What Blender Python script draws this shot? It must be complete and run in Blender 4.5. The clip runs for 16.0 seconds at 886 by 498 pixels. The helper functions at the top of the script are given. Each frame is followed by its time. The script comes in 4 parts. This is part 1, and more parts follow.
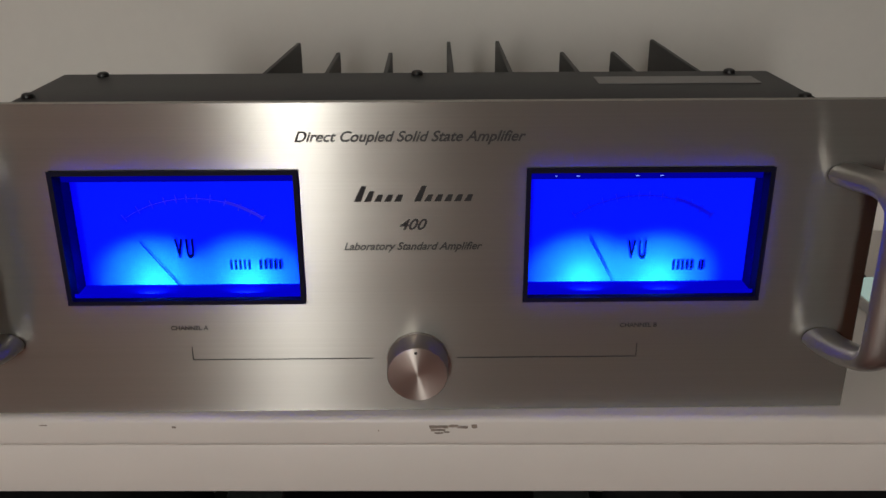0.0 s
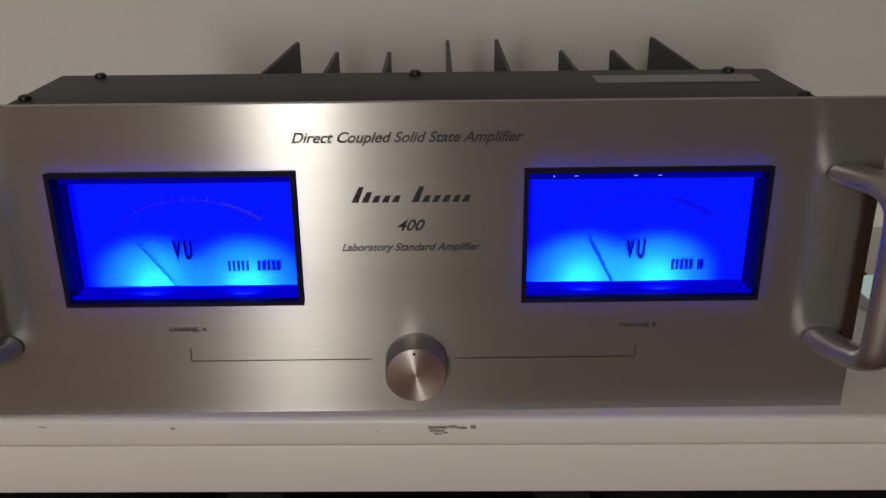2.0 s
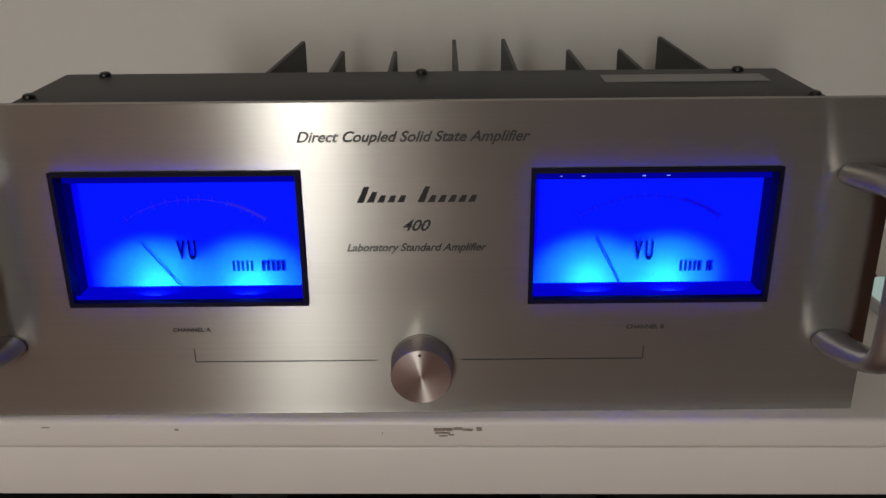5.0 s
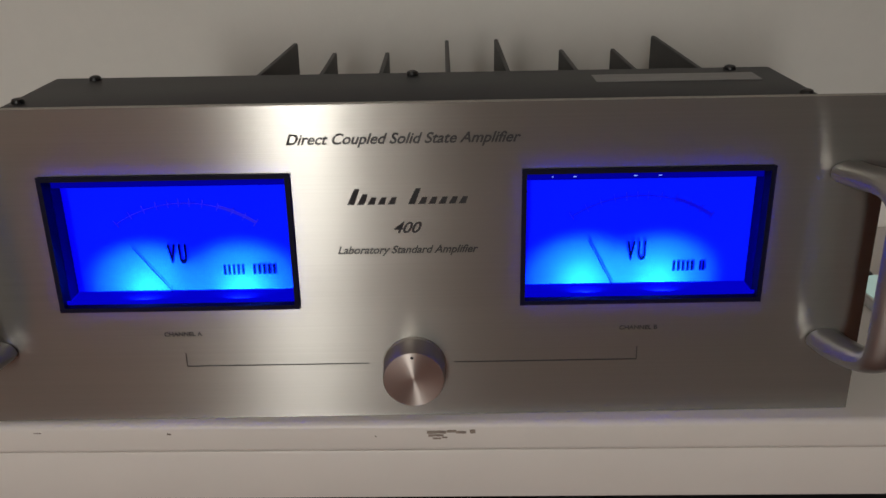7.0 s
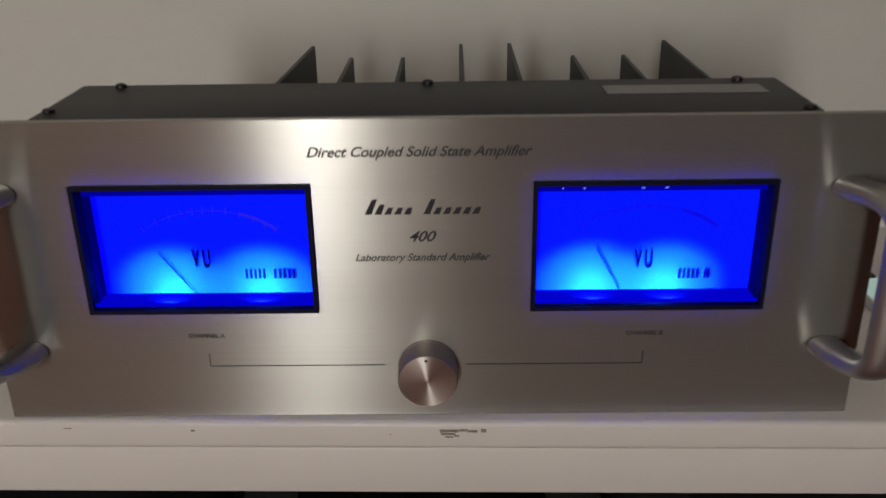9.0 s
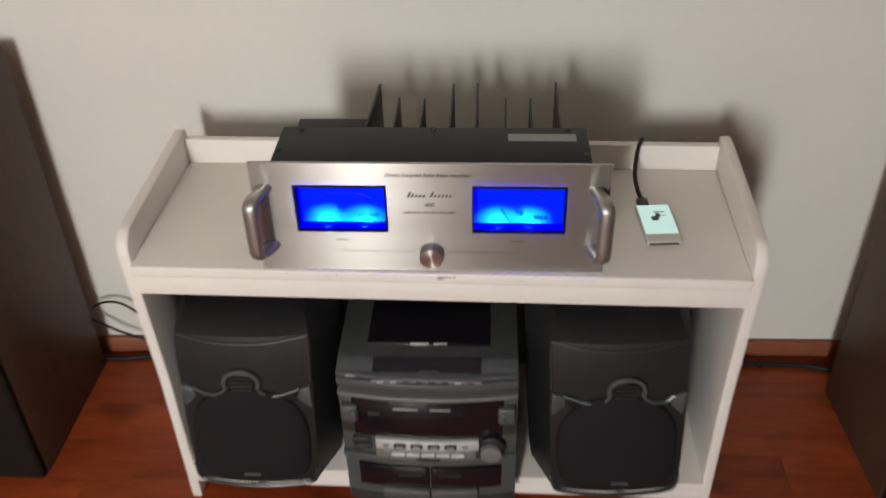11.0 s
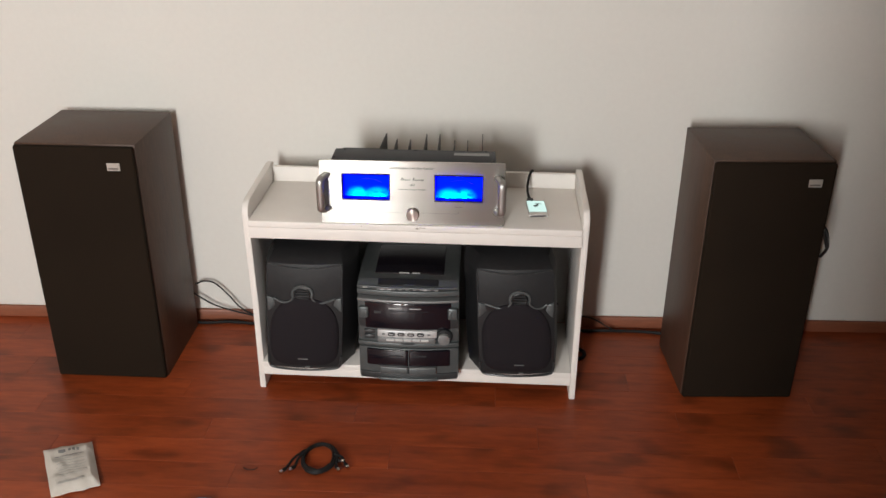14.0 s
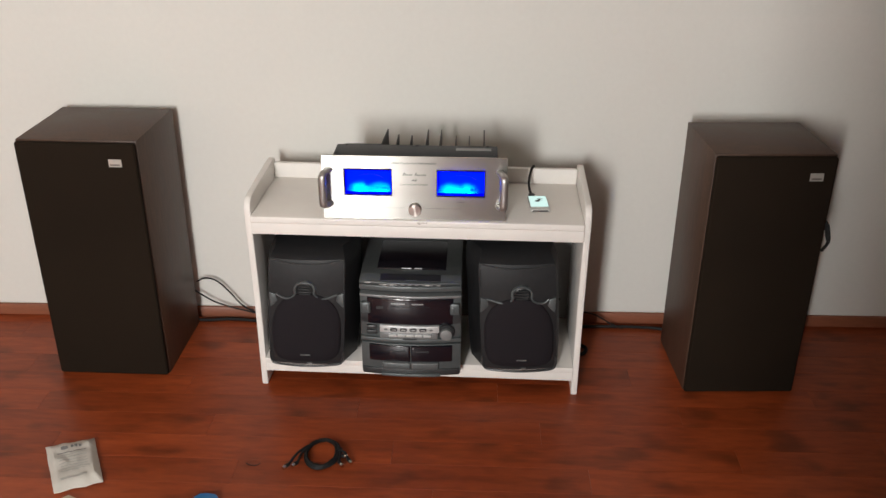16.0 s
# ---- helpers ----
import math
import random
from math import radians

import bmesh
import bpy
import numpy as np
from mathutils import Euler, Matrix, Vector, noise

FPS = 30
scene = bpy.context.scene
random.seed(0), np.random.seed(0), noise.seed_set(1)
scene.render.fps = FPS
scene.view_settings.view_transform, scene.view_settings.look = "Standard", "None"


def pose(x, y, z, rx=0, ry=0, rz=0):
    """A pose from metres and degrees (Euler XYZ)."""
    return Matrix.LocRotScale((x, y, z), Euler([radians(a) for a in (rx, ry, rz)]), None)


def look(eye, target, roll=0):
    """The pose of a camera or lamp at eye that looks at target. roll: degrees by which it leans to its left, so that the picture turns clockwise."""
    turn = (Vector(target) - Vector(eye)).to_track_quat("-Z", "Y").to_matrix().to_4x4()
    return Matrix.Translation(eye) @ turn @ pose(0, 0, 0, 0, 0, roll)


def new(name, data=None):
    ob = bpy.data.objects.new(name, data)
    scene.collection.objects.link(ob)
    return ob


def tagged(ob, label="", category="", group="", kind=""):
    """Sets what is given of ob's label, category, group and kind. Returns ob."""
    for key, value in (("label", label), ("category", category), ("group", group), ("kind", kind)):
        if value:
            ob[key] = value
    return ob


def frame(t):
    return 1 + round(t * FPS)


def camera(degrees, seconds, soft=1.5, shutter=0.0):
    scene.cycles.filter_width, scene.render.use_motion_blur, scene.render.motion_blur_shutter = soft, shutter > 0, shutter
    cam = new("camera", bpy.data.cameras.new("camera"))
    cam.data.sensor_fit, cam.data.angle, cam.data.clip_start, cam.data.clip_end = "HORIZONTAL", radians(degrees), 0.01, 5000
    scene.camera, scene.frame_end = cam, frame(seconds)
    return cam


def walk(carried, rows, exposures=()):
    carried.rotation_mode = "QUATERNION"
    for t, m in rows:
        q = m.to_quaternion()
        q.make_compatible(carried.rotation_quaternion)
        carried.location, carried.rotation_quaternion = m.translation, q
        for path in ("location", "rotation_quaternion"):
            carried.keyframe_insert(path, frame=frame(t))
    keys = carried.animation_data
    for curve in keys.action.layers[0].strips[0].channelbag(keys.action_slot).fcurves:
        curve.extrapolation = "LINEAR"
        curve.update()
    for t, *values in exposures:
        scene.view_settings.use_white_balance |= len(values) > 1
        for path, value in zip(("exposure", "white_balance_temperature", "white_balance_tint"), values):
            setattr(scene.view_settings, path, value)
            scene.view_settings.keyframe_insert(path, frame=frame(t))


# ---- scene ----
cam = camera(52.5, 16.0, shutter=0.6)
PATH = [
    (0, (0.011, -0.444, 0.836), (0.031, 1.413, 0.095), -0.2),
    (0.5, (0.01, -0.445, 0.838), (0.032, 1.411, 0.094), -0.2),
    (1, (0.012, -0.444, 0.838), (0.032, 1.411, 0.091), -0.3),
    (1.5, (0.013, -0.444, 0.839), (0.028, 1.41, 0.09), -0.5),
    (2, (0.014, -0.442, 0.838), (0.026, 1.412, 0.088), -0.5),
    (2.5, (0.015, -0.442, 0.84), (0.025, 1.413, 0.091), -0.5),
    (3, (0.014, -0.441, 0.838), (0.023, 1.413, 0.088), -0.6),
    (3.5, (0.014, -0.442, 0.838), (0.018, 1.413, 0.09), -0.6),
    (4, (0.013, -0.441, 0.837), (0.012, 1.414, 0.089), -0.5),
    (6.5, (0.018, -0.436, 0.836), (0.017, 1.418, 0.088), -0.7),
    (7, (0.019, -0.436, 0.836), (0.016, 1.42, 0.089), -1.0),
    (7.5, (0.018, -0.436, 0.837), (0.002, 1.419, 0.091), -1.1),
    (8, (0.017, -0.437, 0.837), (-0.003, 1.421, 0.096), -1.0),
    (8.5, (0.017, -0.437, 0.835), (-0.008, 1.42, 0.091), -1.0),
    (8.7, (0.015, -0.436, 0.836), (-0.007, 1.418, 0.087), -0.9),
    (10.8, (0.081, -0.927, 1.308), (-0.026, 0.68, 0.122), -1.5),
    (11, (0.086, -1.025, 1.351), (-0.022, 0.585, 0.169), -1.6),
    (11.5, (0.096, -1.39, 1.446), (0.006, 0.268, 0.331), -0.6),
    (12, (0.179, -1.682, 1.507), (0.085, 0.007, 0.44), 0.3),
    (12.5, (0.254, -1.901, 1.536), (0.148, -0.175, 0.529), 0.8),
    (13, (0.221, -2.103, 1.559), (0.107, -0.332, 0.637), -0.4),
    (13.5, (0.179, -2.206, 1.557), (0.092, -0.413, 0.676), 0.0),
    (14, (0.173, -2.198, 1.547), (0.099, -0.397, 0.68), 0.4),
    (14.5, (0.164, -2.214, 1.538), (0.116, -0.412, 0.67), 0.3),
    (15, (0.165, -2.222, 1.539), (0.112, -0.416, 0.68), 0.2),
    (15.5, (0.164, -2.215, 1.537), (0.103, -0.41, 0.677), 0.2),
    (16, (0.159, -2.208, 1.531), (0.092, -0.405, 0.668), 0.3),
]
EXPOSURES = [(0, -0.76, 6700, 10), (8.7, -0.76, 6700, 10), (10.8, 0.2, 6600, 10), (12.0, 0.56, 6450, 10), (16.0, 0.56, 6450, 10)]
walk(cam, [(t, look(eye, target, roll)) for t, eye, target, roll in PATH], EXPOSURES)

# ---- world and daylight ----
world = bpy.data.worlds.new("world")
scene.world = world
world.use_nodes = True
wn = world.node_tree
sky = wn.nodes.new("ShaderNodeTexSky")
sky.sky_type, sky.sun_disc, sky.sun_elevation, sky.sun_rotation = "NISHITA", False, radians(30), radians(160)
wn.links.new(sky.outputs[0], wn.nodes["Background"].inputs[0])
wn.nodes["Background"].inputs[1].default_value = 0.1

FRONT_Y, LEFT_X, RIGHT_X, CEIL = -4.3, -2.3, 2.4, 2.5
WINDOWS = [(-0.91, -0.56, 0.78, 2.2), (-0.27, -0.13, 0.78, 2.2)]
WATTS = [105, 4]


def window_light(x0, x1, z0, z1, watts):
    lamp = bpy.data.lights.new("window_light", "AREA")
    lamp.shape, lamp.size, lamp.size_y = "RECTANGLE", x1 - x0, z1 - z0
    lamp.energy, lamp.color = watts, (1.0, 0.988, 0.962)
    ob = new("window_light", lamp)
    ob.matrix_world = pose((x0 + x1) / 2, FRONT_Y - 0.02, (z0 + z1) / 2, 90, 0, 0)
    return ob


for (wx0, wx1, wz0, wz1), w in zip(WINDOWS, WATTS):
    window_light(wx0, wx1, wz0, wz1, w)


# ---- materials ----
def node(nt, kind, **ins):
    n = nt.nodes.new(kind)
    for k, v in ins.items():
        n.inputs[k.replace("_", " ")].default_value = v
    return n


def material(name, color, rough=0.5, metal=0.0, vary=0.12, scale=30.0, bump=0.0, bump_scale=200.0, stretch=(1, 1, 1),
             color2=None, coat=0.0, rough_vary=0.08, spec=0.5, object_random=0.0, coarse=2.5, knots=0.0):
    """A surface with its colour broken at a coarse and a fine scale, uneven gloss and fine relief."""
    m = bpy.data.materials.new(name)
    m.use_nodes = True
    nt = m.node_tree
    b = nt.nodes["Principled BSDF"]
    b.inputs["Metallic"].default_value = metal
    b.inputs["Specular IOR Level"].default_value = spec
    b.inputs["Coat Weight"].default_value = coat
    b.inputs["Coat Roughness"].default_value = 0.12
    tc = nt.nodes.new("ShaderNodeTexCoord")
    mp = nt.nodes.new("ShaderNodeMapping")
    mp.inputs["Scale"].default_value = stretch
    nt.links.new(tc.outputs["Object"], mp.inputs["Vector"])
    vec = mp.outputs["Vector"]
    if object_random:
        info = nt.nodes.new("ShaderNodeObjectInfo")
        mul = nt.nodes.new("ShaderNodeVectorMath")
        mul.operation = "SCALE"
        nt.links.new(info.outputs["Random"], mul.inputs["Scale"])
        mul.inputs[0].default_value = (37, 19, 53)
        add = nt.nodes.new("ShaderNodeVectorMath")
        nt.links.new(vec, add.inputs[0])
        nt.links.new(mul.outputs[0], add.inputs[1])
        vec = add.outputs[0]
    fine = node(nt, "ShaderNodeTexNoise", Scale=scale, Detail=5.0, Roughness=0.6)
    wide = node(nt, "ShaderNodeTexNoise", Scale=coarse, Detail=3.0)
    nt.links.new(vec, fine.inputs["Vector"])
    nt.links.new(vec, wide.inputs["Vector"])
    blend = nt.nodes.new("ShaderNodeMix")
    blend.inputs["Factor"].default_value = 0.45
    nt.links.new(fine.outputs[0], blend.inputs["A"])
    nt.links.new(wide.outputs[0], blend.inputs["B"])
    ramp = nt.nodes.new("ShaderNodeValToRGB")
    c2 = color2 or tuple(c * (1 - vary * 2) for c in color)
    ramp.color_ramp.elements[0].position, ramp.color_ramp.elements[0].color = 0.32, (*c2, 1)
    ramp.color_ramp.elements[1].position, ramp.color_ramp.elements[1].color = 0.66, (*color, 1)
    nt.links.new(blend.outputs[0], ramp.inputs[0])
    out = ramp.outputs[0]
    if object_random:
        hsv = nt.nodes.new("ShaderNodeHueSaturation")
        rng = node(nt, "ShaderNodeMapRange")
        rng.inputs["To Min"].default_value, rng.inputs["To Max"].default_value = 1 - object_random, 1 + object_random
        nt.links.new(info.outputs["Random"], rng.inputs["Value"])
        nt.links.new(rng.outputs[0], hsv.inputs["Value"])
        nt.links.new(out, hsv.inputs["Color"])
        out = hsv.outputs[0]
    if knots:
        kn = node(nt, "ShaderNodeTexNoise", Scale=7.0, Detail=2.0)
        km = nt.nodes.new("ShaderNodeMapping")
        km.inputs["Scale"].default_value = (0.8, 0.28, 1)
        nt.links.new(vec, km.inputs["Vector"])
        nt.links.new(km.outputs[0], kn.inputs["Vector"])
        kr = nt.nodes.new("ShaderNodeValToRGB")
        kr.color_ramp.elements[0].position, kr.color_ramp.elements[0].color = 0.30, (1 - knots, 1 - knots, 1 - knots, 1)
        kr.color_ramp.elements[1].position, kr.color_ramp.elements[1].color = 0.46, (1, 1, 1, 1)
        nt.links.new(kn.outputs[0], kr.inputs[0])
        mul2 = nt.nodes.new("ShaderNodeMix")
        mul2.data_type, mul2.blend_type = "RGBA", "MULTIPLY"
        mul2.inputs[0].default_value = 1.0
        nt.links.new(out, mul2.inputs[6])
        nt.links.new(kr.outputs[0], mul2.inputs[7])
        out = mul2.outputs[2]
    nt.links.new(out, b.inputs["Base Color"])
    rr = node(nt, "ShaderNodeMapRange")
    rr.inputs["To Min"].default_value, rr.inputs["To Max"].default_value = max(0.02, rough - rough_vary), min(1, rough + rough_vary)
    nt.links.new(wide.outputs[0], rr.inputs["Value"])
    nt.links.new(rr.outputs[0], b.inputs["Roughness"])
    if bump:
        bn = node(nt, "ShaderNodeTexNoise", Scale=bump_scale, Detail=3.0)
        nt.links.new(vec, bn.inputs["Vector"])
        bp = node(nt, "ShaderNodeBump", Strength=bump, Distance=0.002)
        nt.links.new(bn.outputs[0], bp.inputs["Height"])
        nt.links.new(bp.outputs[0], b.inputs["Normal"])
    return m


def brushed(name, color, rough, aniso, radial=False, metal=1.0, streak=(2, 2, 900)):
    """Brushed metal: fine streaks along the brushing, and a highlight drawn out across it."""
    m = material(name, color, rough, 1.0, vary=0.05, scale=1.0, stretch=streak, rough_vary=0.05, coarse=0.02)
    nt = m.node_tree
    b = nt.nodes["Principled BSDF"]
    tan = nt.nodes.new("ShaderNodeTangent")
    if radial:
        tan.direction_type, tan.axis = "RADIAL", "Y"
    else:
        tan.direction_type, tan.uv_map = "UV_MAP", "UVMap"
    b.inputs["Anisotropic"].default_value = aniso
    b.inputs["Anisotropic Rotation"].default_value = 0.25 if radial else 0.0
    b.inputs["Metallic"].default_value = metal
    if not radial:
        tc = nt.nodes.new("ShaderNodeTexCoord")
        mp = nt.nodes.new("ShaderNodeMapping")
        mp.inputs["Scale"].default_value = (3, 3, 1800)
        hairs = node(nt, "ShaderNodeTexNoise", Scale=1.0, Detail=2.0)
        bp = node(nt, "ShaderNodeBump", Strength=0.10, Distance=0.0004)
        nt.links.new(tc.outputs["Object"], mp.inputs["Vector"])
        nt.links.new(mp.outputs["Vector"], hairs.inputs["Vector"])
        nt.links.new(hairs.outputs[0], bp.inputs["Height"])
        nt.links.new(bp.outputs[0], b.inputs["Normal"])
    nt.links.new(tan.outputs[0], b.inputs["Tangent"])
    return m


def glowing(name, color, strength, base=(0.02, 0.02, 0.02)):
    m = bpy.data.materials.new(name)
    m.use_nodes = True
    b = m.node_tree.nodes["Principled BSDF"]
    b.inputs["Base Color"].default_value = (*base, 1)
    b.inputs["Roughness"].default_value = 0.3
    b.inputs["Emission Color"].default_value = (*color, 1)
    b.inputs["Emission Strength"].default_value = strength
    return m


def clear_glass(name):
    m = bpy.data.materials.new(name)
    m.use_nodes = True
    b = m.node_tree.nodes["Principled BSDF"]
    b.inputs["Transmission Weight"].default_value = 1.0
    b.inputs["Roughness"].default_value = 0.02
    b.inputs["IOR"].default_value = 1.45
    return m


M = {}
# unseen walls, kept darker than the north wall to hold down fill light
M["room"] = material("low_bounce_beige", (0.42, 0.385, 0.34), 0.85, vary=0.03, scale=40, bump=0.08, bump_scale=350, spec=0.2)
# dark so the added wall block throws little light into the face plate
M["taupe"] = material("low_bounce_taupe", (0.17, 0.15, 0.13), 0.85, vary=0.03, scale=40, bump=0.08, bump_scale=350, spec=0.2)
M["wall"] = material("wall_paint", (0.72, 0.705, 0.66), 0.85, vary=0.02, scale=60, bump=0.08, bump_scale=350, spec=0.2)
M["ceiling"] = material("ceiling_paint", (0.58, 0.54, 0.48), 0.9, vary=0.02, scale=40, bump=0.05)
M["laminate"] = material("reddish_laminate", (0.34, 0.066, 0.017), 0.40, vary=0.2, color2=(0.19, 0.032, 0.008), scale=13, stretch=(1, 5, 5),
                         bump=0.05, bump_scale=60, spec=0.32, object_random=0.13, coarse=4.5, knots=0.42, rough_vary=0.06)
M["base_wood"] = material("reddish_baseboard_wood", (0.26, 0.085, 0.042), 0.4, vary=0.15, scale=24, stretch=(1, 8, 8), bump=0.05)
M["white"] = material("white_painted_board", (0.82, 0.785, 0.74), 0.42, vary=0.03, scale=14, bump=0.04, bump_scale=90, spec=0.4, rough_vary=0.1)
# grey carries the shade inside the cabinet
M["shaded_back"] = material("shade_grey_back_board", (0.34, 0.34, 0.33), 0.7, vary=0.08, scale=60, bump=0.04)
M["chip"] = material("bare_chipped_paint", (0.40, 0.33, 0.28), 0.8, vary=0.3, scale=600, coarse=150)
M["plate"] = brushed("brushed_aluminium", (0.41, 0.405, 0.375), 0.268, 1.0, metal=0.68)
M["knob_face"] = brushed("turned_aluminium", (0.56, 0.525, 0.485), 0.30, 0.9, radial=True, streak=(40, 40, 40))
M["satin"] = material("satin_aluminium", (0.44, 0.43, 0.41), 0.42, 0.9, vary=0.05, scale=80, bump=0.03, bump_scale=900)
M["knob_side"] = material("fine_ribbed_aluminium", (0.46, 0.42, 0.38), 0.5, 1.0, vary=0.06, scale=60, bump=0.05, bump_scale=900)
M["steel"] = material("dark_anodised_metal", (0.022, 0.024, 0.030), 0.50, 0.3, vary=0.2, scale=50, bump=0.05, bump_scale=1200, spec=0.3)
M["fin"] = material("black_anodised_fin", (0.03, 0.03, 0.032), 0.5, 0.4, vary=0.2, scale=60, bump=0.05)
M["label"] = material("silver_sticker", (0.30, 0.30, 0.30), 0.45, 0.3, vary=0.1, scale=120)
M["black"] = material("black_plastic", (0.012, 0.012, 0.013), 0.4, vary=0.2, scale=70, bump=0.05, bump_scale=800)
M["ink"] = material("black_ink", (0.015, 0.015, 0.018), 0.6, vary=0.1, scale=300)
# black bezel and well sides, with the meters' blue haze mixed into the colour
M["bezel"] = material("blue_hazed_black_bezel", (0.006, 0.006, 0.026), 0.5, spec=0.12, vary=0.1, scale=90)
M["meter_well"] = material("dark_blue_meter_well", (0.0005, 0.001, 0.20), 0.9, spec=0.0, vary=0.1, scale=90)
M["needle"] = material("black_needle", (0.0004, 0.0006, 0.03), 0.9, vary=0.1, scale=90, spec=0.0)
# added glow that stands in for the blue bloom round the meters
M["halo_ring"] = glowing("blue_halo_glow", (0.012, 0.006, 1.0), 26.0)
# emission in place of the blue light that falls on the strip
M["glow_strip"] = glowing("self_glowing_blue_strip", (0.0, 0.0, 1.0), 0.5, base=(0.0, 0.0, 0.03))
M["glow_strip"].node_tree.nodes["Principled BSDF"].inputs["Specular IOR Level"].default_value = 0.0
# emission in place of the bulbs' blue light on ledge and screen
M["glow_ledge"] = glowing("self_glowing_blue_ledge", (0.0, 0.0, 1.0), 0.95, base=(0.0, 0.0002, 0.02))
M["glow_ledge"].node_tree.nodes["Principled BSDF"].inputs["Specular IOR Level"].default_value = 0.0
M["scale_ink"] = glowing("blue_backlit_scale_ink", (0.0, 0.0, 1.0), 1.1, base=(0.0, 0.0, 0.08))
M["led"] = glowing("pale_blue_led", (0.18, 0.30, 1.0), 2.0)
M["veneer"] = material("dark_walnut_veneer", (0.100, 0.057, 0.038), 0.45, vary=0.2, color2=(0.050, 0.028, 0.019), scale=26, stretch=(7, 7, 1), bump=0.05, bump_scale=70,
                       spec=0.22)
M["grille"] = material("black_grille_cloth", (0.020, 0.0135, 0.0088), 0.9, vary=0.2, scale=900, bump=0.25, bump_scale=1400, spec=0.08, coarse=3)
M["badge"] = material("silver_badge", (0.62, 0.60, 0.55), 0.4, 0.6, vary=0.08, scale=300)
M["badge_bar"] = material("badge_dark_line", (0.18, 0.16, 0.14), 0.5, vary=0.1, scale=300)
M["mini_black"] = material("charcoal_plastic", (0.018, 0.0185, 0.020), 0.55, vary=0.2, scale=60, bump=0.06, bump_scale=700, spec=0.35)
M["mini_grille"] = material("dark_mesh_cloth", (0.017, 0.014, 0.017), 0.85, vary=0.2, scale=700, bump=0.25, bump_scale=1200, spec=0.2)
M["mini_grey"] = material("grey_silver_plastic", (0.112, 0.126, 0.128), 0.34, 0.35, vary=0.12, scale=60, bump=0.04, bump_scale=700)
M["mini_light"] = material("silver_plastic", (0.62, 0.63, 0.63), 0.36, 0.3, vary=0.1, scale=60)
M["mini_mid"] = material("dark_grey_plastic", (0.045, 0.048, 0.050), 0.32, 0.2, vary=0.15, scale=60, bump=0.04, bump_scale=700)
M["mini_trim"] = material("light_grey_trim", (0.24, 0.25, 0.25), 0.35, 0.4, vary=0.1, scale=60)
M["smoke"] = material("smoked_glossy_window", (0.008, 0.007, 0.011), 0.12, vary=0.1, scale=40, spec=0.6)
M["bag"] = material("white_foil_pouch", (0.60, 0.57, 0.52), 0.45, vary=0.06, scale=20, bump=0.5, bump_scale=60, spec=0.5)
M["bag_ink"] = material("grey_print", (0.20, 0.20, 0.20), 0.6, vary=0.1, scale=80)
M["bag_faint"] = material("pale_grey_print", (0.46, 0.45, 0.42), 0.6, vary=0.1, scale=80)
M["blue"] = material("bright_blue_plastic", (0.02, 0.19, 0.50), 0.4, vary=0.1, scale=60)
M["beige"] = material("beige_card", (0.62, 0.50, 0.36), 0.7, vary=0.08, scale=60)
M["gold"] = material("nickel_plug_tip", (0.75, 0.70, 0.62), 0.2, 1.0, vary=0.05, scale=60)
M["rubber"] = material("black_rubber", (0.010, 0.010, 0.010), 0.6, vary=0.15, scale=80, spec=0.25)
M["phone"] = material("pale_silver_case", (0.62, 0.60, 0.57), 0.32, 0.3, vary=0.05, scale=60)
M["screen"] = glowing("lit_mint_screen", (0.58, 0.82, 0.76), 0.72)
M["screen_ink"] = material("dark_screen_icon", (0.03, 0.05, 0.05), 0.4, vary=0.1, scale=90)
M["frame_white"] = material("white_window_frame", (0.75, 0.75, 0.73), 0.4, vary=0.03, scale=30)
M["glass"] = clear_glass("window_glass")


def dial_material(name):
    """The back-lit blue meter scale: an even glow through the blue sheet, plus a surface that takes the light of its bulbs."""
    m = glowing(name, (0.0, 0.0, 1.0), 1.55, base=(0.0, 0.021, 0.30))
    m.node_tree.nodes["Principled BSDF"].inputs["Roughness"].default_value = 0.8
    m.node_tree.nodes["Principled BSDF"].inputs["Specular IOR Level"].default_value = 0.0
    return m


M["dial"] = dial_material("blue_lit_dial")


# ---- mesh helpers ----
def finish(bm, name, smooth=True, angle=35):
    bmesh.ops.recalc_face_normals(bm, faces=bm.faces)
    me = bpy.data.meshes.new(name)
    bm.to_mesh(me)
    bm.free()
    if smooth:
        me.shade_smooth()
        me.set_sharp_from_angle(angle=radians(angle))
    return me


def part(name, bm, mat, parent=None, label="", m=None):
    me = finish(bm, name)
    me.materials.append(mat)
    ob = new(name, me)
    if parent:
        ob.parent = parent
    if m is not None:
        ob.matrix_basis = m
    return tagged(ob, label) if label else ob


def thing(name, m, label, category, group="", kind=""):
    ob = new(name)
    ob.empty_display_size = 0.05
    ob.matrix_basis = m
    return tagged(ob, label, category, group, kind)


def bevel(bm, r, seg=2, edges=None):
    if r > 0:
        bmesh.ops.bevel(bm, geom=list(edges or bm.edges), offset=r, segments=seg, affect="EDGES", profile=0.5, clamp_overlap=True)
    return bm


def box(x0, x1, y0, y1, z0, z1, r=0.0, seg=2):
    bm = bmesh.new()
    bmesh.ops.create_cube(bm, size=1, matrix=Matrix.LocRotScale(((x0 + x1) / 2, (y0 + y1) / 2, (z0 + z1) / 2), None, (x1 - x0, y1 - y0, z1 - z0)))
    return bevel(bm, r, seg)


